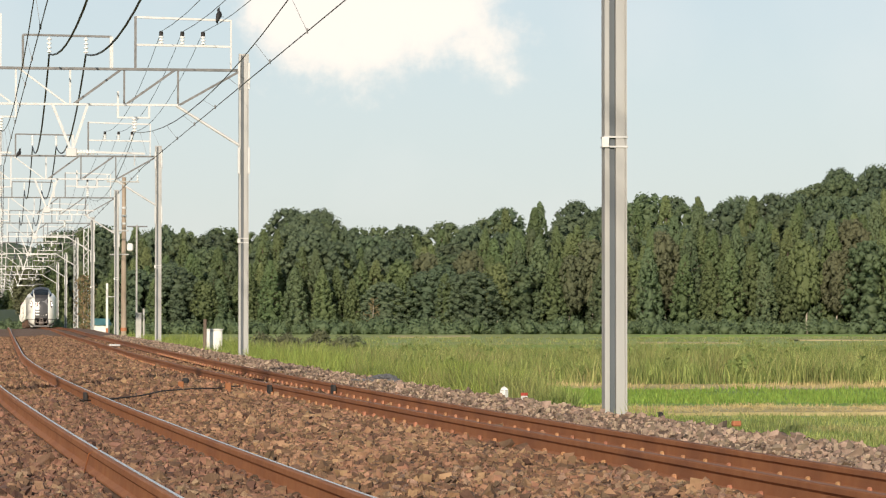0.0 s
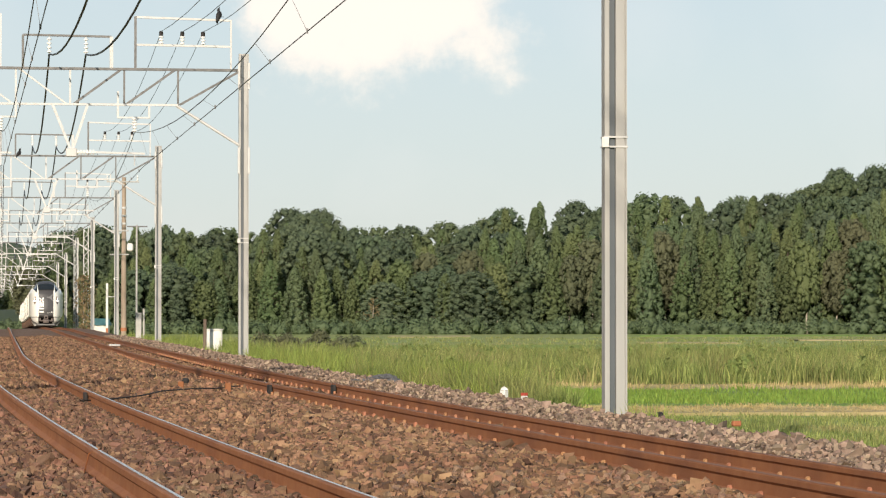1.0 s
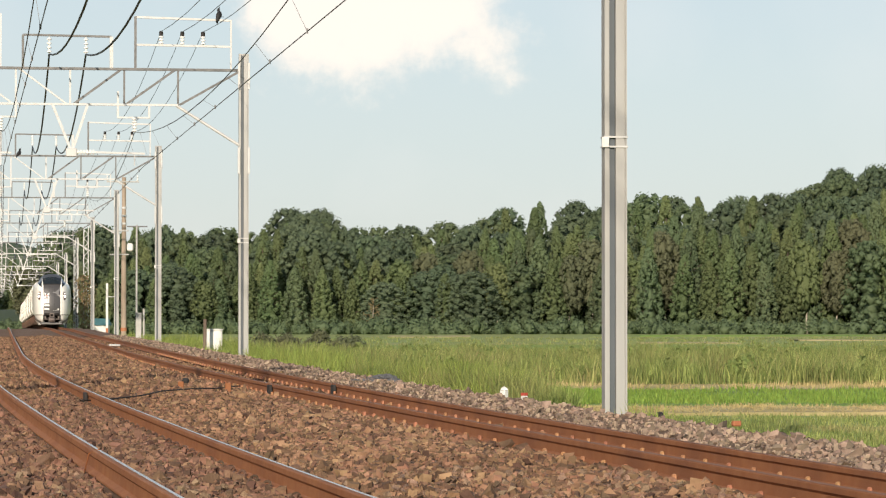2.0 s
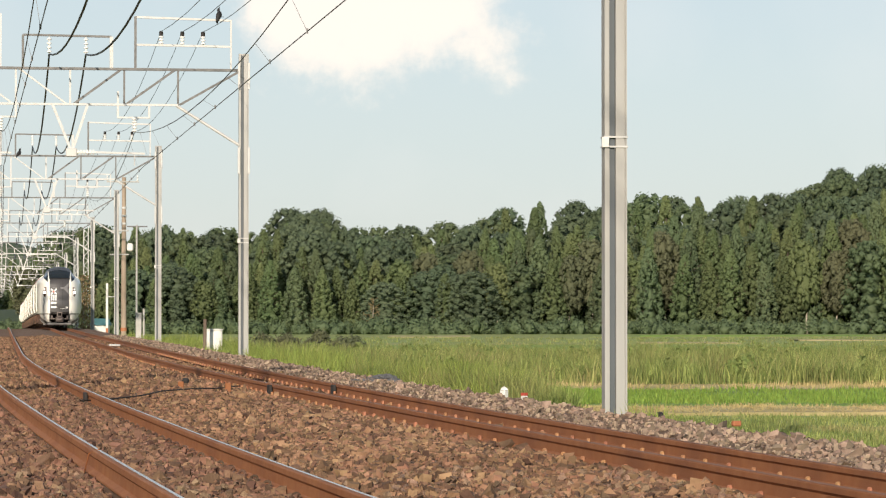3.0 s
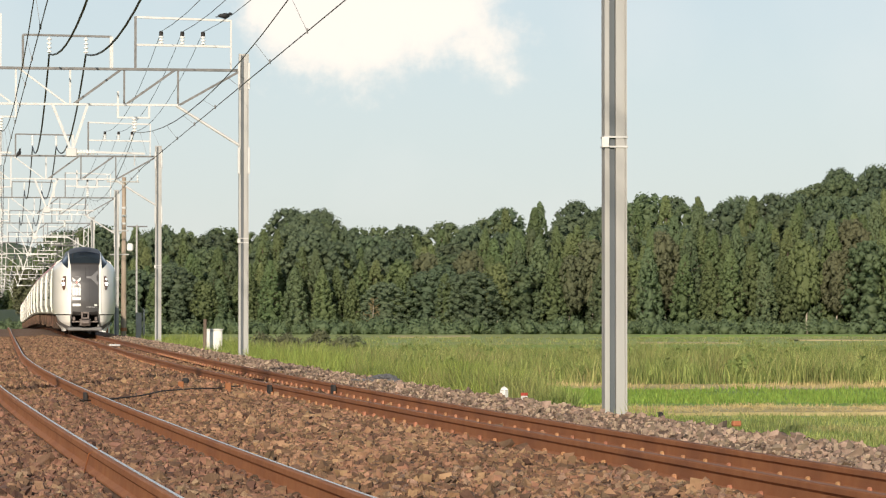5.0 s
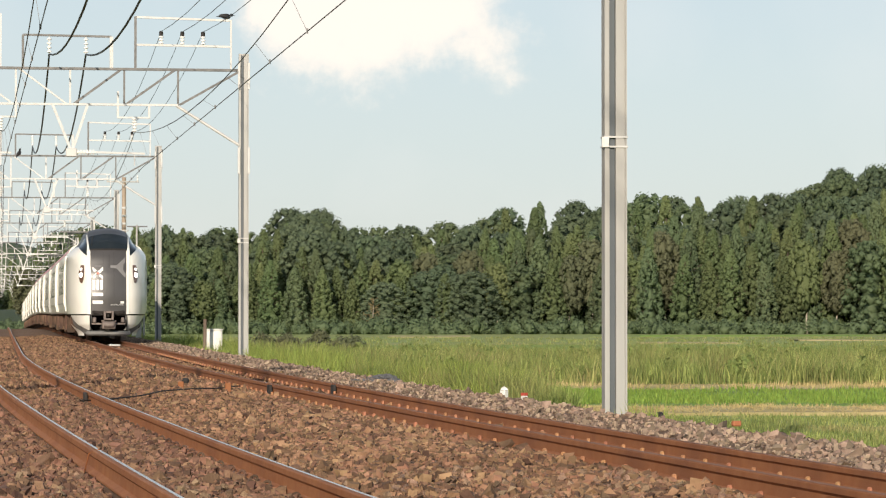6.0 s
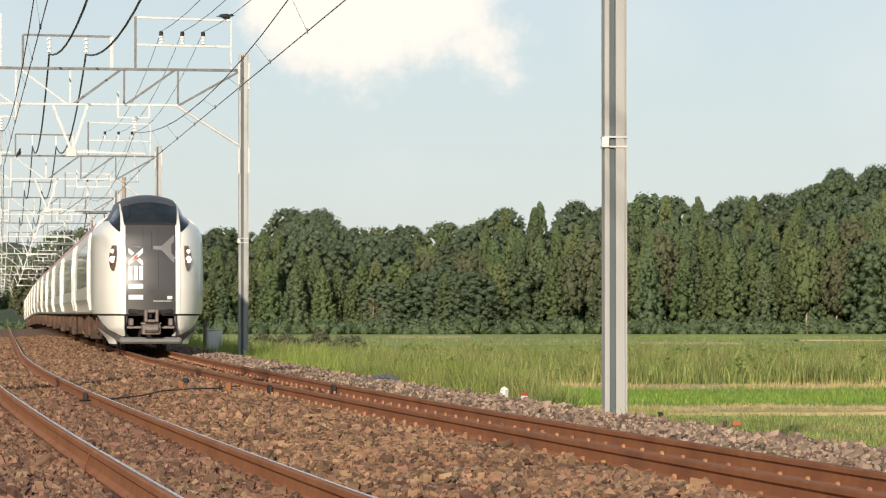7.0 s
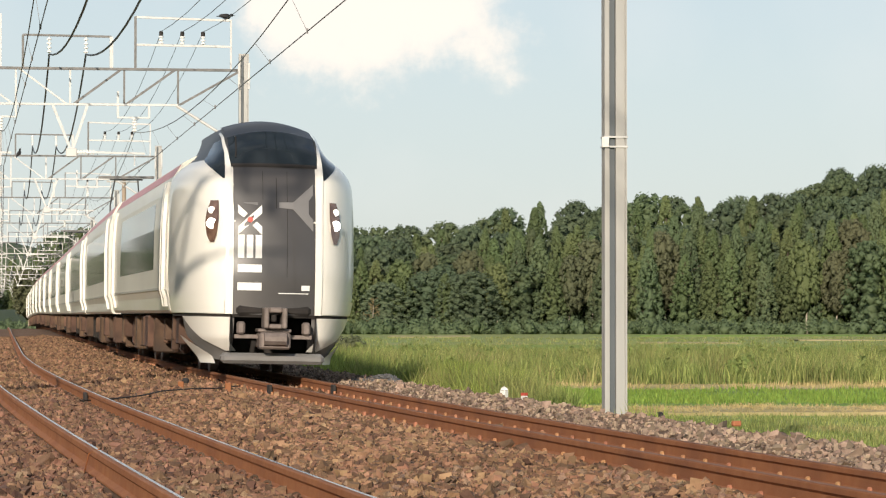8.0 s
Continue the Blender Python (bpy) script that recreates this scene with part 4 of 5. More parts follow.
def build_nose(car):
    # white shell, both cheeks
    for s in (-1, 1):
        nose_patch("nose_cheek", lambda z: (s * 0.60, s * (0.66 + ARC + 0.25)), 0.97, 3.46, M_WHITEPAINT, car, 0.0, "white glossy nose cheek", 18, 26)
        nose_patch("cab_roof", lambda z: (s * 0.60, s * (0.66 + ARC + 0.25)), 3.46, 4.08, M_ROOFDARK, car, 0.0, "dark cab roof side", 18, 8)
    nose_patch("front_panel", lambda z: (-0.64, 0.64), 0.97, 3.30, M_BLACKPAINT, car, 0.004, "dark grey front panel", 12, 20)
    nose_patch("windscreen", lambda z: (-0.72, 0.72), 3.30, 3.86, M_GLASS, car, 0.012, "dark curved windscreen", 14, 10)
    nose_patch("roof_visor", lambda z: (-0.80, 0.80), 3.86, 4.10, M_ROOFDARK, car, 0.012, "dark visor above the windscreen", 14, 6)
    for s in (-1, 1):
        def strip(z):
            c = float(np.interp(z, (0.97, 2.6, 3.3, 3.6, 3.88, 4.0), (0.70, 0.70, 0.745, 0.82, 0.96, 1.10)))
            return s * (c - 0.065), s * (c + 0.075)
        nose_patch("pillar", strip, 0.97, 3.97, M_WHITEPAINT, car, 0.03, "raised white pillar", 4, 30)

        def cab(z):
            return s * float(np.interp(z, (2.95, 3.3, 3.85), (0.80, 0.82, 0.98))), s * float(np.interp(z, (3.08, 3.2, 3.45, 3.72, 3.86), (0.85, 1.05, 1.50, 1.56, 1.40)))
        nose_patch("cab_window", cab, 3.08, 3.85, M_GLASS, car, 0.014, "dark wedge-shaped cab side window", 8, 12)

        def lamp(z):
            return s * float(np.interp(z, (2.08, 2.2, 2.45, 2.72), (1.02, 0.97, 0.93, 0.93))), s * float(np.interp(z, (2.08, 2.2, 2.4, 2.55, 2.72), (1.10, 1.17, 1.20, 1.17, 1.09)))
        hl = nose_patch("headlight", lamp, 2.08, 2.73, M_LENS, car, 0.028, "upright headlight cluster", 6, 12)
        for zc, r, mt in ((2.37, 0.082, M_LAMP), (2.58, 0.055, M_LAMPDIM)):
            bm = bmesh.new()
            c = nose_point(s * 1.065, zc, 0.045)
            n = (nose_point(s * 1.065, zc, 0.2) - c).normalized()
            bmesh.ops.create_circle(bm, cap_ends=True, radius=r, segments=18, matrix=Matrix.Translation(c) @ n.to_track_quat("Z", "Y").to_matrix().to_4x4())
            part("lamp_bulb", bm, mt, hl, "lit white lamp")
        # skirt: white upper blade, dark band, white lower blade
        nose_patch("skirt", lambda z: (s * float(np.interp(z, (0.40, 0.55, 0.93), (0.54, 0.67, 0.68))), s * float(np.interp(z, (0.40, 0.44, 0.57, 0.735, 0.93), (0.75, 0.91, 1.36, 1.64, 1.86)))), 0.40, 0.925, M_WHITEPAINT, car, 0.012, "white front skirt", 12, 12)
        nose_patch("skirt_band", lambda z: (s * 0.60, s * float(np.interp(z, (0.25, 0.42, 0.62, 0.93), (1.25, 1.60, 1.98, 1.98)))), 0.26, 0.93, M_GREYBAND, car, -0.05, "dark grey skirt band", 12, 10)
        nose_patch("skirt_blade", lambda z: (s * float(np.interp(z, (0.20, 0.315, 0.47, 0.62), (1.05, 1.15, 1.61, 2.08))), s * float(np.interp(z, (0.20, 0.38, 0.62), (1.55, 1.79, 2.12)))), 0.20, 0.62, M_WHITEPAINT, car, 0.012, "white lower skirt blade", 8, 8)
        nose_patch("cheek_lip", lambda z: (s * 0.80, s * (0.66 + ARC)), 0.98, 1.19, M_WHITEPAINT, car, 0.022, "white lip above the skirt", 14, 3)
    nose_patch("gap_line", lambda z: (-2.6, 2.6), 0.925, 0.975, M_UNDERDARK, car, -0.012, "dark joint above the skirt", 30, 2)
    bm = bmesh.new()
    box(bm, -0.80, 0.80, 0.0, 0.3, 0.21, 0.375, 0.05)
    part("bumper", bm, M_GREYBAND, car, "grey lower bumper bar")
    # coupler bay
    bm = bmesh.new()
    v = [bm.verts.new(p) for p in ((-0.66, 0.03, 0.36), (0.66, 0.03, 0.36), (0.66, 0.03, 1.08), (-0.66, 0.03, 1.08), (-0.62, 1.1, 0.36), (0.62, 1.1, 0.36), (0.62, 1.1, 1.08), (-0.62, 1.1, 1.08))]
    for f in ((4, 5, 6, 7), (0, 4, 7, 3), (1, 2, 6, 5), (3, 7, 6, 2), (0, 1, 5, 4)):
        bm.faces.new([v[i] for i in f])
    part("coupler_bay", bm, M_UNDERDARK, car, "black coupler bay")
    bm = bmesh.new()
    box(bm, -0.58, 0.58, -0.012, 0.1, 0.95, 1.11, 0.05)
    part("bay_lintel", bm, M_UNDERDARK, car)
    bm = bmesh.new()
    box(bm, -0.24, 0.24, -0.30, 0.25, 0.44, 0.70, 0.03)
    cp = part("coupler", bm, M_COUPLER, car, "brown cast steel coupler")
    for x0, x1, z0, z1 in ((-0.18, -0.10, 0.76, 1.08), (0.10, 0.18, 0.76, 1.08), (-0.10, 0.10, 1.00, 1.085), (-0.10, 0.10, 0.755, 0.83)):
        bm = bmesh.new()
        box(bm, x0, x1, -0.34, 0.1, z0, z1, 0.018)
        part("coupler_jaw", bm, M_COUPLER, cp)
    bm = bmesh.new()
    box(bm, -0.26, 0.26, -0.20, 0.25, 0.70, 0.755, 0.015)
    part("coupler_yoke", bm, M_COUPLER, cp)
    bm = bmesh.new()
    box(bm, -0.06, 0.02, -0.26, -0.02, 0.86, 0.98, 0.02)
    part("coupler_mouth", bm, M_UNDERDARK, cp)
    bm = bmesh.new()
    bar(bm, (-0.17, -0.31, 0.60), (0.17, -0.31, 0.60), 0.22, seg=10)
    part("electric_box", bm, M_COUPLER, cp)
    for s in (-1, 1):
        bm = bmesh.new()
        box(bm, min(s * 0.44, s * 0.57), max(s * 0.44, s * 0.57), -0.05, 0.1, 0.66, 0.86, 0.03)
        box(bm, min(s * 0.20, s * 0.60), max(s * 0.20, s * 0.60), 0.02, 0.1, 0.60, 0.66)
        part("pipe_bracket", bm, M_COUPLER, car)
    # two panel seams; the longest line paints a pole's dark image as colour
    for u0, u1, z0, z1 in ((0.19, 0.197, 1.55, 3.2), (-0.19, -0.183, 2.75, 3.2), (0.02, 0.03, 2.62, 3.1)):
        nose_patch("panel_line", lambda z: (u0, u1), z0, z1, M_UNDERDARK, car, 0.009, "", 1, 14)
    nose_patch("wiper", lambda z: (-0.60 + (z - 3.45) * 0.10, -0.58 + (z - 3.45) * 0.10), 3.45, 3.82, M_UNDERDARK, car, 0.03, "black wiper arm", 1, 8)
    nose_patch("dashboard_line", lambda z: (-0.70, 0.70), 3.27, 3.33, M_UNDERDARK, car, 0.016, "black lower windscreen edge", 12, 2)
    # markings on the panel: plain shapes
    def plate(name, quads, material, label):
        verts, faces = [], []
        for q in quads:
            k = len(verts)
            verts += [nose_point(x, z, 0.020) for x, z in q]
            faces.append(tuple(range(k, k + len(q))))
        raw(name, verts, faces, material, car, label)

    def rect(x0, x1, z0, z1):
        return [(x0, z0), (x1, z0), (x1, z1), (x0, z1)]
    plate("white_marking", [rect(-0.57, -0.20, 1.34, 1.46), rect(-0.57, -0.20, 1.62, 1.74)], M_LOGO, "plain white bars")
    plate("white_marking", [rect(-0.57, -0.47, 1.84, 2.20), rect(-0.435, -0.335, 1.84, 2.20), rect(-0.30, -0.20, 1.84, 2.20)], M_LOGO, "plain white bars")
    plate("white_marking", [[(-0.57, 2.20), (-0.57, 2.33), (-0.20, 2.67), (-0.20, 2.54)]], M_LOGO, "plain white slanted bar")
    plate("white_marking", [[(-0.57, 2.54), (-0.57, 2.67), (-0.42, 2.53), (-0.485, 2.465)], [(-0.285, 2.405), (-0.35, 2.345), (-0.20, 2.20), (-0.20, 2.33)]], M_LOGO, "plain white slanted bars")
    bm = bmesh.new()
    bmesh.ops.create_circle(bm, cap_ends=True, radius=0.045, segments=16, matrix=Matrix.Translation(nose_point(-0.385, 2.435, 0.024)) @ pose(0, 0, 0, 90, 0, 0))
    part("red_marking", bm, M_REDDOT, car, "red dot")
    plate("grey_marking", [[(-0.48, 2.69), (0.285, 2.61), (0.285, 2.72), (-0.48, 2.705)], [(0.285, 2.61), (0.53, 2.54), (0.53, 2.75), (0.285, 2.72)],
                           [(0.285, 2.72), (0.53, 2.75), (0.60, 2.84), (0.60, 3.01)], [(0.285, 2.61), (0.60, 2.27), (0.60, 2.45), (0.53, 2.54)]], M_LOGOGREY, "plain grey swept shape")
    plate("small_marking", [rect(0.06, 0.53, 1.295, 1.31), rect(0.42, 0.55, 1.35, 1.43)], M_LOGO, "small pale bars")


def build_pantograph(car, y):
    bm = bmesh.new()
    for x in (-0.5, 0.5):
        bar(bm, (x, y, 3.7), (x * 0.9, y + 1.2, 4.35), 0.05)
        bar(bm, (x * 0.9, y + 1.2, 4.35), (x * 0.7, y, 5.1), 0.04)
    bar(bm, (-0.85, y - 0.2, 5.17), (0.85, y - 0.2, 5.17), 0.06)
    bar(bm, (-0.85, y + 0.2, 5.17), (0.85, y + 0.2, 5.17), 0.06)
    bar(bm, (-0.5, y, 5.1), (0.5, y, 5.1), 0.05)
    part("pantograph", bm, M_DARKSTEEL, car, "raised dark pantograph")
    bm = bmesh.new()
    box(bm, -0.6, 0.6, y - 0.7, y + 0.9, 3.62, 3.75, 0.03)
    part("roof_box", bm, M_GREYBAND, car)


CAR, LEAD, N_CARS = 20.5, 21.2, 12
cars = []


def build_train():
    rng = np.random.default_rng(5)
    lead = empty("train_car", None, label="white express train leading car with a dark front panel", category="train car", group="train cars")
    build_nose(lead)
    loft_body(2.9, LEAD - 0.25, lead)
    car_sides(lead, 3.0, LEAD - 0.3, [(6.3, 17.1)], [3.45, 3.95, 19.7])
    underfloor(lead, 2.6, LEAD - 0.4, rng)
    cars.append(lead)
    mid = empty("train_car", None, label="silver-white express train passenger car with tinted windows", category="train car", group="train cars")
    loft_body(0.25, CAR - 0.25, mid)
    car_sides(mid, 0.3, CAR - 0.3, [(3.0, 17.5)], [1.5, 19.0])
    bm = bmesh.new()
    box(bm, -0.6, 0.6, -0.35, 0.35, 1.0, 3.2, 0.05)
    part("gangway", bm, M_UNDERDARK, mid, "black gangway bellows")
    underfloor(mid, 0.3, CAR - 0.4, rng)
    pan = copy_thing(mid, Matrix.Identity(4))
    build_pantograph(pan, 6.0)
    cars.append(mid)
    cars.append(pan)
    for i in range(3, N_CARS):
        cars.append(copy_thing(pan if i in (5, 8, 10) else mid, Matrix.Identity(4)))


build_train()


# ---- meadow bands and grass ----
def band(name, d0, d1, x0, x1, z, material, label):
    """A strip of the meadow with a wavering edge, laid on the ground sheet."""
    verts, faces, n = [], [], 60
    for i in range(n + 1):
        x = x0 + (x1 - x0) * i / n
        a = d0 + 0.7 * noise.noise((x * 0.3, d0, 1)) + 0.35 * noise.noise((x * 1.3, d0, 2))
        b = d1 + 0.7 * noise.noise((x * 0.3, d1, 1)) + 0.35 * noise.noise((x * 1.3, d1, 2))
        for k in range(5):
            y = a + (b - a) * max(0, k - 1) / 3
            verts.append((x, y - (0.5 if k == 0 else 0), FIELD_Z + (z if k else -0.3) + 0.06 * noise.noise((x * 0.05, y * 0.05, 0))))
    for i in range(n):
        for k in range(4):
            faces.append((i * 5 + k, (i + 1) * 5 + k, (i + 1) * 5 + k + 1, i * 5 + k + 1))
    tagged(raw(name, verts, faces, material), label, "meadow", kind="structure")


def blades(name, xy, h, w, material, label, lean=0.35, seed=1):
    """Bent tapering blades of grass standing on the ground at the given places."""
    rng = np.random.default_rng(seed)
    n = len(xy)
    z = np.array([ground_z(x, y) for x, y in xy]) - 0.03
    root = np.c_[xy, z]
    a = rng.uniform(0, 6.283, n)
    hh = h * rng.uniform(0.55, 1.25, n) * np.array([1.0 + 0.5 * noise.noise((x * 0.45, y * 0.16, seed)) + 0.35 * noise.noise((x * 1.7, y * 0.9, seed)) for x, y in xy])
    l = lean * hh * rng.uniform(0.1, 1.0, n)
    dx = np.c_[np.cos(a), np.sin(a), np.zeros(n)]
    side = np.c_[-np.sin(a + 0.6), np.cos(a + 0.6), np.zeros(n)] * (w * rng.uniform(0.6, 1.4, n))[:, None] / 2
    up = np.array([0, 0, 1.0])
    mid = root + up * (hh * 0.55)[:, None] + dx * (l * 0.3)[:, None]
    tip = root + up * hh[:, None] + dx * l[:, None]
    V = np.stack([root - side, root + side, mid - side * 0.8, mid + side * 0.8, tip], 1).reshape(-1, 3)
    i = np.arange(n)[:, None] * 5
    F = np.concatenate([i + np.array([[0, 1, 3]]), i + np.array([[0, 3, 2]]), i + np.array([[2, 3, 4]])])
    tagged(big(name, V, F, material), label, "grass", kind="stuff")


def build_meadow():
    rng = np.random.default_rng(21)
    X0, X1 = -60, 60
    band("meadow_strip", 74.8, 80.3, 4.0, X1, 0.08, M_STRAW, "pale strip of dry cut straw")
    band("meadow_strip", 80.3, 97, 0.0, X1, 0.085, M_LAWN, "bright green strip of young rice")
    band("meadow_strip", 97, 104, -2.0, X1, 0.08, M_STRAW, "pale strip of dry cut straw")
    band("meadow_strip", 190, 240, -6.0, X1, 0.08, M_LAWN, "far light green field")
    band("meadow_strip", 286, 300, 33.0, X1, 0.09, M_DRYPATCH, "far pale dry strip")
    band("meadow_strip", 259, 267, 16.5, 25.0, 0.09, M_DRYPATCH, "far pale dry strip")
    band("meadow_strip", 332, 352, -6.0, 3.0, 0.09, M_DRYPATCH, "far pale dry strip")
    band("meadow_strip", 296, 312, -16.6, -14.8, 0.09, M_DRYPATCH, "far pale dry strip")
    band("meadow_strip", 345, 358, 22.0, 48.0, 0.09, M_LAWN, "far light green field")

    def place(n, d0, d1, left, right, clump):
        """n places between two distances and two bearings, gathered in clumps."""
        c = max(1, int(n / clump))
        d = rng.uniform(d0, d1, c)
        x = d * rng.uniform(left, right, c)
        k = rng.integers(0, c, n)
        return np.c_[x[k] + rng.normal(0, 0.25, n), d[k] + rng.normal(0, 0.25, n)]

    def off_line(xy, lo):
        o = np.array([(x - cx(y)) / math.hypot(1, slope(y)) for x, y in xy])
        return xy[o > lo]
    blades("reeds", off_line(place(70000, 103, 158, -0.12, 0.16, 26), 6.5), 0.90, 0.034, M_GRASS, "tall olive-green reeds on the meadow", 0.65, 2)
    blades("dry_grass", off_line(place(7000, 98, 105, -0.03, 0.16, 18), 6.5), 0.24, 0.03, M_STRAW, "dry straw-coloured grass tufts", 0.6, 3)
    blades("rice", off_line(place(18000, 82, 97, -0.01, 0.16, 3), 5), 0.22, 0.045, M_RICE, "short bright green rice shoots", 0.3, 4)
    blades("dry_grass", off_line(place(9000, 75, 80.5, 0.03, 0.16, 6), 5), 0.16, 0.03, M_STRAW, "dry straw-coloured grass tufts", 0.8, 5)
    blades("meadow_grass", off_line(place(24000, 50, 74.3, 0.02, 0.17, 8), 4.2), 0.16, 0.020, M_GRASS, "green meadow grass below the embankment", 0.5, 6)

    blades("far_grass", off_line(place(17000, 162, 330, -0.07, 0.16, 9), 8), 0.20, 0.06, M_GRASS, "rough green grass across the far meadow", 0.9, 14)

    def verge(n, d0, d1, o0, o1):
        c = n // 16
        d = d0 + (d1 - d0) * rng.power(0.8, c)
        o = o0 + (np.minimum(o1, 3.7 + (d - 43) * 0.075) - o0) * rng.uniform(0, 1, c)
        k = rng.integers(0, c, n)
        d, o = d[k] + rng.normal(0, 0.16, n), o[k] + rng.normal(0, 0.10, n)
        keep = np.array([noise.noise((dd * 0.35, oo * 0.6, 7)) > -0.25 for dd, oo in zip(d, o)])
        p = [at(dd, oo) for dd, oo in zip(d[keep], o[keep])]
        return np.array([(q.x, q.y) for q in p])
    blades("verge_grass", verge(42000, 45, 170, 2.9, 6.2), 0.46, 0.018, M_GRASSBRIGHT, "fresh green tall grass along the ballast", 0.7, 8)
    blades("verge_grass", verge(48000, 46, 150, 3.4, 8.5), 0.66, 0.018, M_GRASSBRIGHT, "tall green grass on the embankment", 0.6, 9)
    blades("verge_grass", verge(9000, 42, 62, 3.1, 4.6), 0.58, 0.016, M_GRASS, "tall green grass on the embankment", 0.6, 12)
    blades("weeds", verge(400, 20, 40, 2.7, 3.3), 0.36, 0.012, M_GRASSBRIGHT, "sparse thin weeds at the edge of the ballast", 0.4, 10)
    # leafy weed clumps among the reeds
    lumps, axis = [], []
    for _ in range(520):
        d = rng.uniform(108, 162)
        x = d * rng.uniform(-0.05, 0.155)
        if (x - cx(d)) < 8 or noise.noise((x * 0.12, d * 0.06, 4)) < -0.08:
            continue
        r = rng.uniform(0.15, 0.34)
        lumps.append((np.array([x, d, FIELD_Z + rng.uniform(0.2, 0.62)]), r))
        axis.append(np.array([-0.1, -0.5, 0.8]))
    tagged(foliage("weed_clumps", rng, lumps, axis, 60, 0.15, M_WEED), "leafy green weed clumps among the reeds", "weeds", kind="stuff")
    # low shrubs on the meadow
    for x, d, r, h in ((-9.6, 178, 1.9, 1.5), (-7.0, 181, 1.6, 1.35), (-5.2, 176, 0.8, 1.1)):
        sh = empty("shrub", Matrix.Translation((x, d, FIELD_Z)), label="low olive-brown leafy shrub on the meadow", category="shrub", group="meadow shrubs")
        bm = bmesh.new()
        for _ in range(9):
            a = rng.uniform(0, 6.283)
            bar(bm, (0.2 * math.cos(a), 0.2 * math.sin(a), -0.1), (r * 0.6 * math.cos(a), r * 0.6 * math.sin(a), h * 0.7), 0.05, seg=5, taper=0.4)
        part("stems", bm, M_BARK, sh)
        lumps, axis = [], []
        for _ in range(34):
            a, k = rng.uniform(0, 6.283), math.sqrt(rng.random())
            lumps.append((np.array([r * k * math.cos(a), r * 0.7 * k * math.sin(a), h * (1.05 - 0.75 * k * k) * rng.uniform(0.35, 0.9)]), rng.uniform(0.22, 0.38)))
            axis.append(np.array([-0.1, -0.5, 0.8]))
        foliage("foliage", rng, lumps, axis, 40, 0.13, M_LEAF[4]).parent = sh


build_meadow()


# ---- lineside things ----
def put(ob, d, off, z, turn=0.0):
    ob.matrix_world = Matrix.Translation(at(d, off, z)) @ pose(0, 0, 0, 0, 0, heading(d) + turn)
    return ob


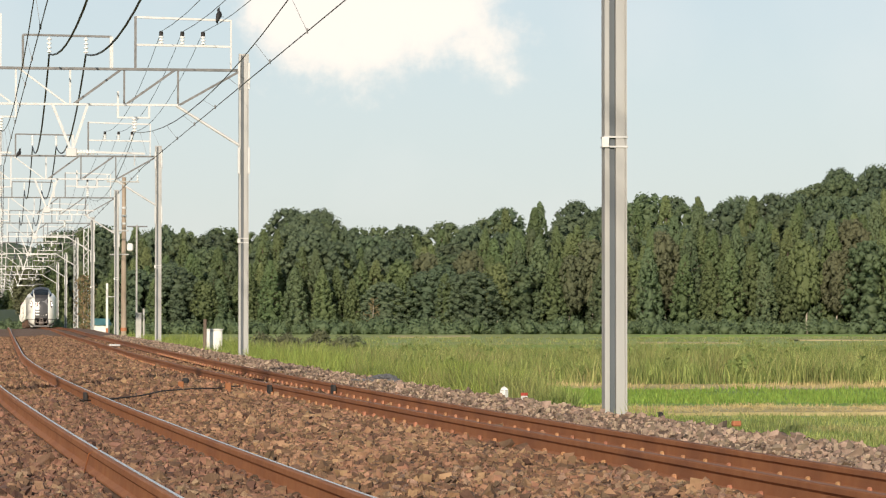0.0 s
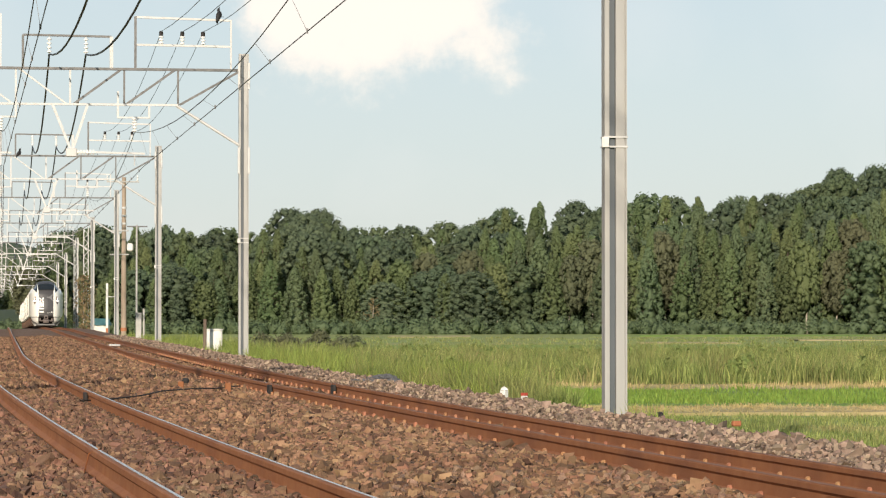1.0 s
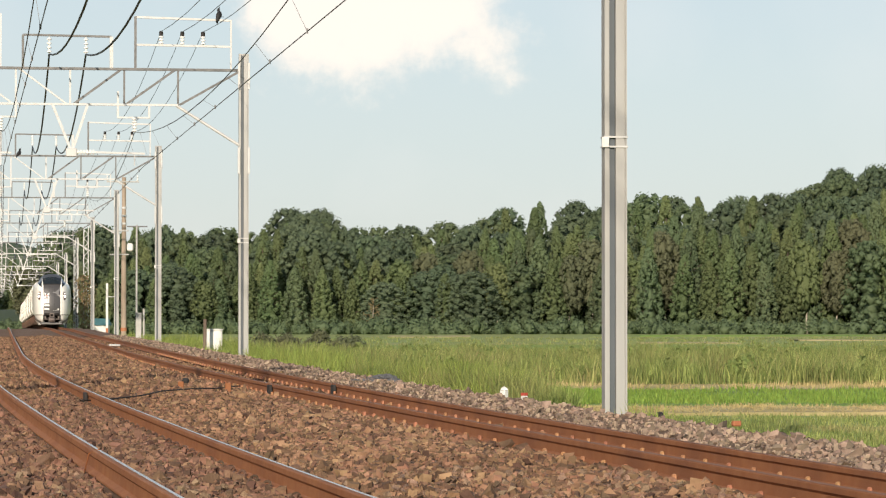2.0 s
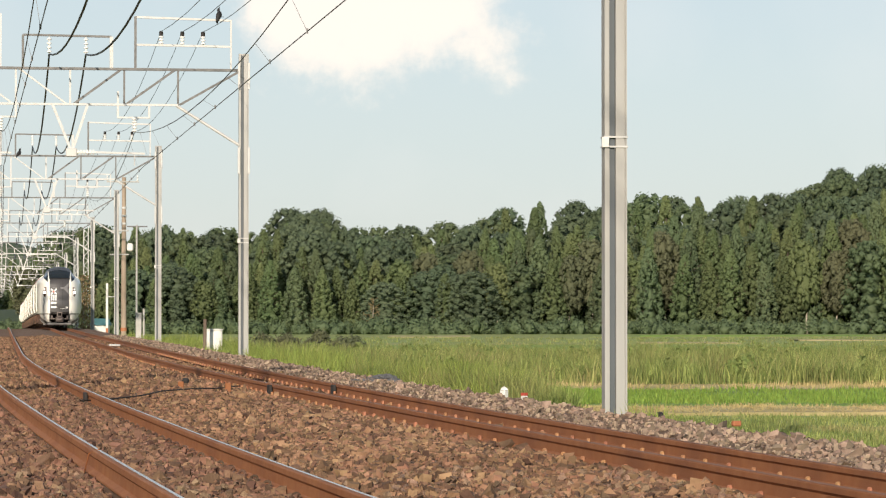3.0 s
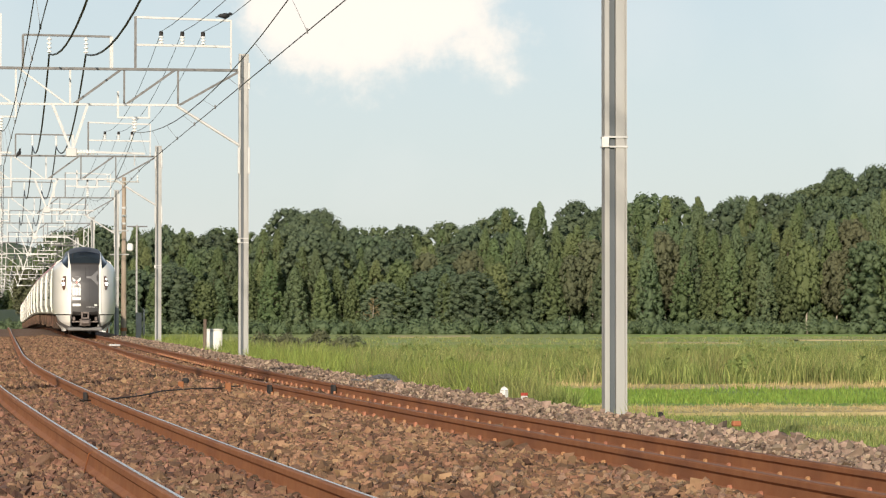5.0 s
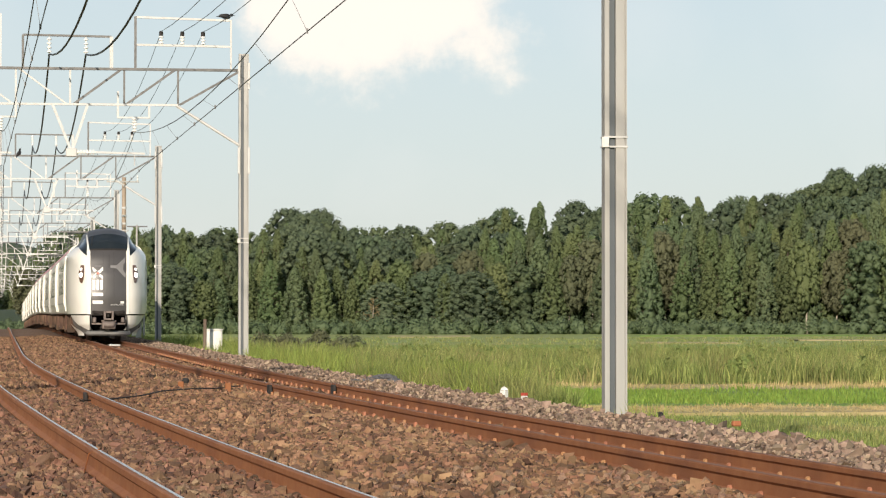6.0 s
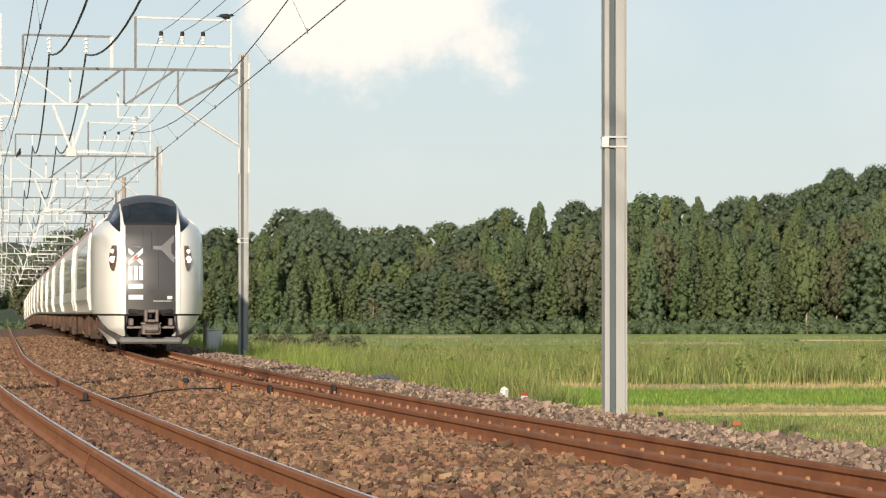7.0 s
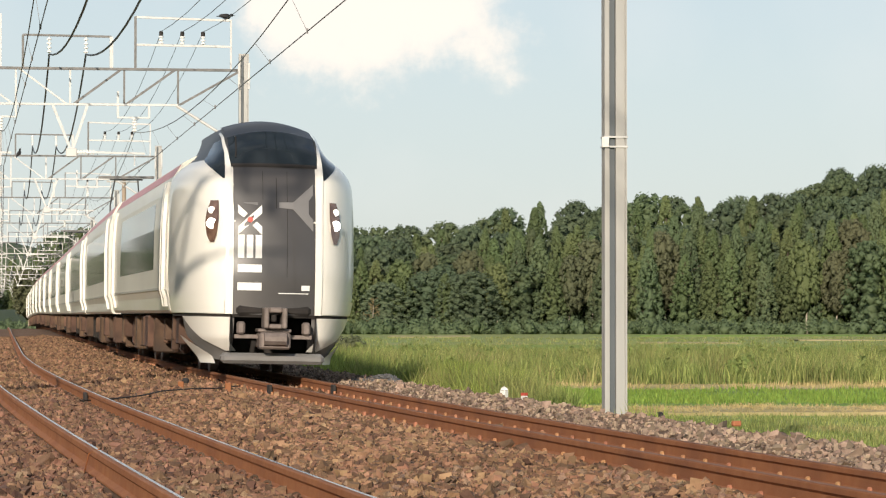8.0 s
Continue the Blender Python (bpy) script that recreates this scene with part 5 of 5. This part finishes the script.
def build_lineside():
    rng = np.random.default_rng(33)
    # white capped kilometre marker and a red-topped peg in the shoulder
    m = empty("marker_post", None, label="white concrete marker post in the ballast shoulder", category="marker post")
    bm = bmesh.new()
    box(bm, -0.045, 0.045, -0.045, 0.045, -0.3, 0.07, 0.012)
    part("shaft", bm, M_WHITE, m)
    bm = bmesh.new()
    lathe(bm, (0, 0, 0.07), [(0.066, 0), (0.062, 0.02), (0.004, 0.05)], 4)
    part("cap", bm, M_WHITE, m)
    put(m, 42.0, 2.55, -0.15, 40)
    m = empty("boundary_peg", None, label="white boundary peg with a red top", category="peg")
    bm = bmesh.new()
    box(bm, -0.034, 0.034, -0.034, 0.034, -0.3, 0.045, 0.006)
    part("shaft", bm, M_WHITE, m)
    bm = bmesh.new()
    box(bm, -0.0345, 0.0345, -0.0345, 0.0345, 0.045, 0.085, 0.006)
    part("top", bm, M_REDPAINT, m, "faded red top")
    put(m, 39.6, 2.35, -0.14, 30)
    m = empty("drain_cap", None, label="small black ribbed drain cap beside the ballast", category="drain cap")
    bm = bmesh.new()
    lathe(bm, (0, 0, -0.2), [(0.055, 0), (0.055, 0.24), (0.045, 0.27), (0.02, 0.285)], 14)
    part("cap", bm, M_DARK, m)
    for i in range(10):
        a = 6.283 * i / 10
        bm = bmesh.new()
        bar(bm, (0.056 * math.cos(a), 0.056 * math.sin(a), -0.1), (0.056 * math.cos(a), 0.056 * math.sin(a), 0.05), 0.012)
        part("rib", bm, M_DARK, m)
    put(m, 35.0, 3.0, -0.25)
    bm = bmesh.new()
    box(bm, -0.045, 0.045, -0.03, 0.03, -0.03, 0.025, 0.01)
    b = part("brick", bm, M_ORANGE)
    tagged(put(b, 30.4, 2.62, -0.13, 12), "broken orange brick lying on the ballast", "brick")
    # cabinet, stake, relay box
    c = empty("equipment_cabinet", None, label="white metal lineside cabinet standing in the grass", category="cabinet")
    bm = bmesh.new()
    box(bm, -0.27, 0.27, -0.2, 0.2, -0.75, 0.42, 0.02)
    part("body", bm, M_WHITE, c)
    bm = bmesh.new()
    box(bm, -0.30, 0.30, -0.23, 0.23, 0.42, 0.46, 0.01)
    part("lid", bm, M_WHITE, c)
    bm = bmesh.new()
    box(bm, -0.24, 0.24, -0.215, -0.2, -0.5, 0.38, 0.01)
    dr = part("door", bm, M_WHITE, c)
    bm = bmesh.new()
    box(bm, 0.17, 0.2, -0.235, -0.215, -0.1, 0.05, 0.004)
    part("handle", bm, M_DARKSTEEL, dr)
    put(c, 106.5, 3.5, 0.0)
    bm = bmesh.new()
    bar(bm, (0, 0, -0.8), (0.02, 0, 0.8), 0.13, seg=8, taper=0.9)
    for z in (0.05, -0.2):
        box(bm, -0.05, 0.0, -0.075, -0.06, z, z + 0.06)
    tagged(put(part("wooden_stake", bm, M_BARK), 105.5, 3.1, 0.0), "weathered brown wooden stake in the grass", "stake")
    c = empty("relay_box", None, label="grey concrete relay box beside the track", category="relay box")
    bm = bmesh.new()
    box(bm, -0.14, 0.14, -0.14, 0.14, -0.7, 1.05, 0.02)
    part("body", bm, M_GREYBOX, c)
    # conduit pipe beside the box
    bm = bmesh.new()
    bar(bm, (0.26, 0.1, -0.7), (0.26, 0.1, 1.25), 0.11, seg=8)
    part("upright_bar", bm, M_GREYBOX, c)
    put(c, 151.0, 2.85, 0.0)
    # lamp post
    c = empty("signal_post", None, label="thin grey post with a crossarm and a white lamp box", category="post")
    bm = bmesh.new()
    bar(bm, (0, 0, -0.8), (0, 0, 6.0), 0.12, seg=8)
    part("pole", bm, M_GALV, c)
    bm = bmesh.new()
    bar(bm, (-0.55, 0, 5.9), (0.6, 0, 5.9), 0.07)
    part("crossarm", bm, M_DARKSTEEL, c)
    bm = bmesh.new()
    box(bm, -0.55, -0.2, -0.15, 0.15, 4.5, 4.95, 0.08)
    part("lamp_box", bm, M_WHITE, c, "white lamp box")
    put(c, 174.0, 3.75, 0.0)
    # old round pole with crossarms
    c = empty("utility_pole", None, label="brown round concrete utility pole with crossarms", category="utility pole")
    bm = bmesh.new()
    bar(bm, (0, 0, -0.8), (0, 0, 9.6), 0.36, seg=14, taper=0.72)
    part("pole", bm, M_WOODPOLE, c)
    for z, x0, x1 in ((9.3, -1.1, 0.95), (6.2, -1.0, 0.3), (4.7, -0.9, 0.3)):
        bm = bmesh.new()
        bar(bm, (x0, -0.15, z), (x1, -0.15, z), 0.08)
        arm = part("crossarm", bm, M_GALV, c)
        if z > 9:
            for x in (-1.05, -0.5, 0.85):
                bm = bmesh.new()
                hanging_insulator(bm, (x, -0.15, z + 0.04), 2, 0.09, 0.4)
                part("insulator", bm, M_INSUL, arm)
    bm = bmesh.new()
    lathe(bm, (0, 0, -0.15), [(0.20, 0), (0.20, 0.22)], 14)
    part("warning_band", bm, M_ORANGE, c, "orange warning band")
    for z in (7.6, 7.1, 6.6):
        bm = bmesh.new()
        lathe(bm, (0, 0, z), [(0.175, 0), (0.175, 0.12)], 14)
        part("clamp", bm, M_LIGHTSTEEL, c)
    put(c, 195.0, 3.85, 0.0)
    # white striped post
    c = empty("track_sign", None, label="slim white post sign with an orange foot", category="sign post")
    bm = bmesh.new()
    box(bm, -0.075, 0.075, -0.03, 0.03, 0.02, 2.9, 0.02)
    part("board", bm, M_WHITE, c)
    bm = bmesh.new()
    box(bm, -0.08, 0.08, -0.035, 0.035, -0.5, 0.02, 0.01)
    part("foot", bm, M_ORANGE, c)
    bm = bmesh.new()
    bar(bm, (0.05, 0, 2.05), (0.45, 0, 2.05), 0.06)
    part("arm", bm, M_WHITE, c)
    put(c, 198.0, 2.9, 0.0)
    # lattice masts
    def lattice(d, off, top):
        c = empty("lattice_mast", None, label="pale riveted lattice steel mast", category="lattice mast", group="lattice masts")
        for x in (-0.18, 0.18):
            for y in (-0.18, 0.18):
                bm = bmesh.new()
                bar(bm, (x, y, -1.0), (x, y, top), 0.06)
                part("leg", bm, M_LIGHTSTEEL, c)
        z, k = 0.0, 1
        while z < top - 0.3:
            bm = bmesh.new()
            bar(bm, (-0.18 * k, -0.2, z), (0.18 * k, -0.2, z + 0.36), 0.045)
            part("lacing", bm, M_LIGHTSTEEL, c)
            z, k = z + 0.36, -k
        put(c, d, off, 0.0)
    lattice(250.0, 2.95, 8.1)
    lattice(288.0, 3.05, 8.0)
    # creeper on the mast foot
    q = np.c_[rng.normal(0, 0.35, 700), rng.normal(0, 0.35, 700), rng.uniform(-0.5, 4.2, 700)]
    V, F = leaf_tris(rng, q, np.tile((-0.2, -0.7, 0.5), (len(q), 1)), 0.17, 0.7)
    iv = big("creeper", V, F, M_DRYLEAF)
    tagged(put(iv, 249.0, 2.9, 0.0), "dry brown creeper climbing a lattice mast", "creeper")
    # shed among the grass
    c = empty("shed", Matrix.Translation((-30.9, 279, FIELD_Z)), label="small shed with a teal metal roof", category="shed")
    bm = bmesh.new()
    box(bm, -0.7, 0.7, -1, 1, 0, 1.55)
    part("wall", bm, M_WHITE, c)
    bm = bmesh.new()
    v = [bm.verts.new(p) for p in ((-0.9, -1.2, 1.5), (0.9, -1.2, 1.5), (0.75, 0, 2.1), (-0.75, 0, 2.1), (-0.9, 1.2, 1.5), (0.9, 1.2, 1.5))]
    for f in ((0, 1, 2, 3), (3, 2, 5, 4), (0, 3, 4), (1, 5, 2), (0, 4, 5, 1)):
        bm.faces.new([v[i] for i in f])
    part("roof", bm, M_TEAL, c, "teal sheet-metal roof")
    # marker board between the rails, cable over the ballast
    bm = bmesh.new()
    box(bm, -0.19, 0.19, -0.3, 0.3, -0.02, 0.035, 0.015)
    tagged(put(part("track_board", bm, M_WHITE), 106.0, 0.05, -0.10), "pale board lying between the express track rails", "board")
    pts = []
    for d, o in ((38.0, -3.45), (38.4, -3.25), (38.8, -3.0), (39.6, -2.6), (41.2, -2.2), (42.2, -1.7), (43.0, -1.3), (44.6, -0.95), (45.6, -0.72)):
        pts.append(at(d, o, bed_z(o, d) + 0.06))
    cb = wire("bond_cable", pts, 0.010, M_DARK, "black rail bond cable lying across the ballast", "")
    cb["category"] = "cable"
    # thin bond wire looped down the side of a rail
    off = -SPACING - GAUGE / 2
    pts = [at(21.6, off + 0.02, 0.05), at(21.62, off - 0.05, 0.02), at(21.7, off - 0.062, -0.06), at(21.75, off - 0.075, -0.13), at(22.0, off - 0.085, -0.15), at(22.3, off - 0.07, -0.12)]
    cb = wire("bond_wire", pts, 0.0045, M_RUST, "thin bent bond wire clipped to a rusty rail", "")
    cb["category"] = "cable"
    # rusty stubs and a dark heap of fines in the ballast
    for d, o, h, capped in ((44.0, -1.72, 0.13, True), (43.3, -1.12, 0.12, False)):
        c = empty("rusty_stub", None, label="short rusty steel stub standing in the ballast", category="stub", group="rusty stubs")
        bm = bmesh.new()
        box(bm, -0.04, 0.04, -0.05, 0.05, -0.2, h, 0.008)
        part("body", bm, M_RUST2, c)
        if capped:
            bm = bmesh.new()
            lathe(bm, (0.07, 0, h - 0.02), [(0.05, 0), (0.055, 0.03), (0.03, 0.07)], 10)
            part("knob", bm, M_DARK, c, "black rubber knob")
        put(c, d, o, -0.12)
    shp, tri = stone_shapes(6, rng)
    V, F = [], []
    for i in range(420):
        d, o = rng.normal(49.5, 0.55), rng.normal(2.1, 0.22)
        k = rng.uniform(0.02, 0.045)
        p = at(d, o, bed_z(o, d) + 0.10 * math.exp(-((d - 49.5) / 0.6) ** 2 - ((o - 2.1) / 0.25) ** 2))
        F.append(tri + 6 * i)
        V.append(shp[i % 6] * k + np.array(p))
    tagged(big("dark_gravel", np.concatenate(V), np.concatenate(F), M_DARKSTEEL), "small heap of dark gravel on the ballast shoulder", "gravel", kind="stuff")
    # low blue-grey wall far down the line
    bm = bmesh.new()
    box(bm, -3.2, 3.2, -0.3, 0.3, -1.5, 0.35, 0.05)
    box(bm, -3.3, 3.3, -0.4, 0.4, 0.35, 0.5, 0.03)
    tagged(put(part("retaining_wall", bm, M_BLUEFAR), 345.0, -8.6, 0.0), "low blue-grey concrete wall beside the line", "wall")


build_lineside()


# ---- crows ----
birds = []


def build_crow(label):
    """A crow along +x from tail to head, feet at the origin."""
    c = empty("crow", None, label=label, category="bird", group="crows")
    bm = bmesh.new()
    bmesh.ops.create_uvsphere(bm, u_segments=14, v_segments=10, radius=1)
    for v in bm.verts:
        k = 1 - 0.35 * max(0, -v.co.x)
        v.co = Vector((v.co.x * 0.15, v.co.y * 0.075 * k, 0.15 + v.co.z * 0.085 * k))
    part("body", bm, M_BIRD, c, smooth=True)
    bm = bmesh.new()
    bmesh.ops.create_uvsphere(bm, u_segments=12, v_segments=8, radius=1)
    for v in bm.verts:
        v.co = Vector((0.165 + v.co.x * 0.055, v.co.y * 0.045, 0.20 + v.co.z * 0.045))
    head = part("head", bm, M_BIRD, c, smooth=True)
    bm = bmesh.new()
    bar(bm, (0.20, 0, 0.20), (0.275, 0, 0.185), 0.032, seg=6, taper=0.15)
    part("beak", bm, M_BIRD, head)
    bm = bmesh.new()
    box(bm, -0.27, -0.09, -0.03, 0.03, 0.125, 0.15, 0.008)
    part("tail", bm, M_BIRD, c)
    for s in (-1, 1):
        bm = bmesh.new()
        bmesh.ops.create_uvsphere(bm, u_segments=10, v_segments=6, radius=1)
        for v in bm.verts:
            v.co = Vector((-0.05 + v.co.x * 0.16, s * 0.072 + v.co.y * 0.018, 0.165 + v.co.z * 0.055))
        part("wing", bm, M_BIRD, c, smooth=True)
        bm = bmesh.new()
        bar(bm, (0.0, s * 0.03, 0.0), (-0.01, s * 0.03, 0.09), 0.014, seg=6)
        part("leg", bm, M_BIRD, c)
    return c


crow = build_crow("black crow perched on a catenary portal frame")
birds.append(crow)
second = build_crow("small black crow sitting on a distant portal")
second.matrix_world = portal_pose(138.0) @ Matrix.Translation((-2.95, 0, 8.075)) @ pose(0, 0, 0, 0, -58, 0) @ Matrix.Translation((0, 0, -0.03))


build_stones(bed)


# ---- what moves ----
SPEED, NOSE_END = 31.4, 47.7


def car_pose(front, rear):
    a, b = at(front, 0.0), at(rear, 0.0)
    a.z -= cant(front) / 2
    b.z -= cant(rear) / 2
    v = b - a
    rz = math.degrees(math.atan2(-v.x, v.y))
    rx = math.degrees(math.atan2(v.z, math.hypot(v.x, v.y)))
    roll = math.degrees(math.atan2((cant(front) + cant(rear)) / 2, GAUGE))
    return Matrix.Translation(a) @ pose(0, 0, 0, 0, 0, rz) @ pose(0, 0, 0, rx, roll, 0)


def motions():
    k = 1 / math.hypot(1, 0.145)
    for i, car in enumerate(cars):
        rows = []
        for j in range(17):
            t = j * 0.5
            d = NOSE_END + SPEED * (8.0 - t) + (LEAD + (i - 1) * CAR) * k * (i > 0)
            rows.append((t, car_pose(d, d + (CAR if i else LEAD) * k)))
        walk(car, rows)
    # the crow stands upright, then bows forward and flattens along the bar
    base = portal_pose(89.1)
    rows = []
    for t, x, z, tilt, turn in ((0.0, 2.57, 9.58, -76, 0), (3.6, 2.57, 9.58, -76, 0), (4.0, 2.57, 9.57, -72, 0), (4.3, 2.58, 9.54, -45, 0), (4.5, 2.59, 9.51, -25, 0), (4.8, 2.60, 9.48, -10, 0), (5.8, 2.62, 9.45, 2, 0), (8.0, 2.62, 9.45, 3, 0)):
        rows.append((t, base @ Matrix.Translation((x, 0, z)) @ pose(0, 0, 0, 0, tilt, 0)))
    walk(crow, rows)


motions()
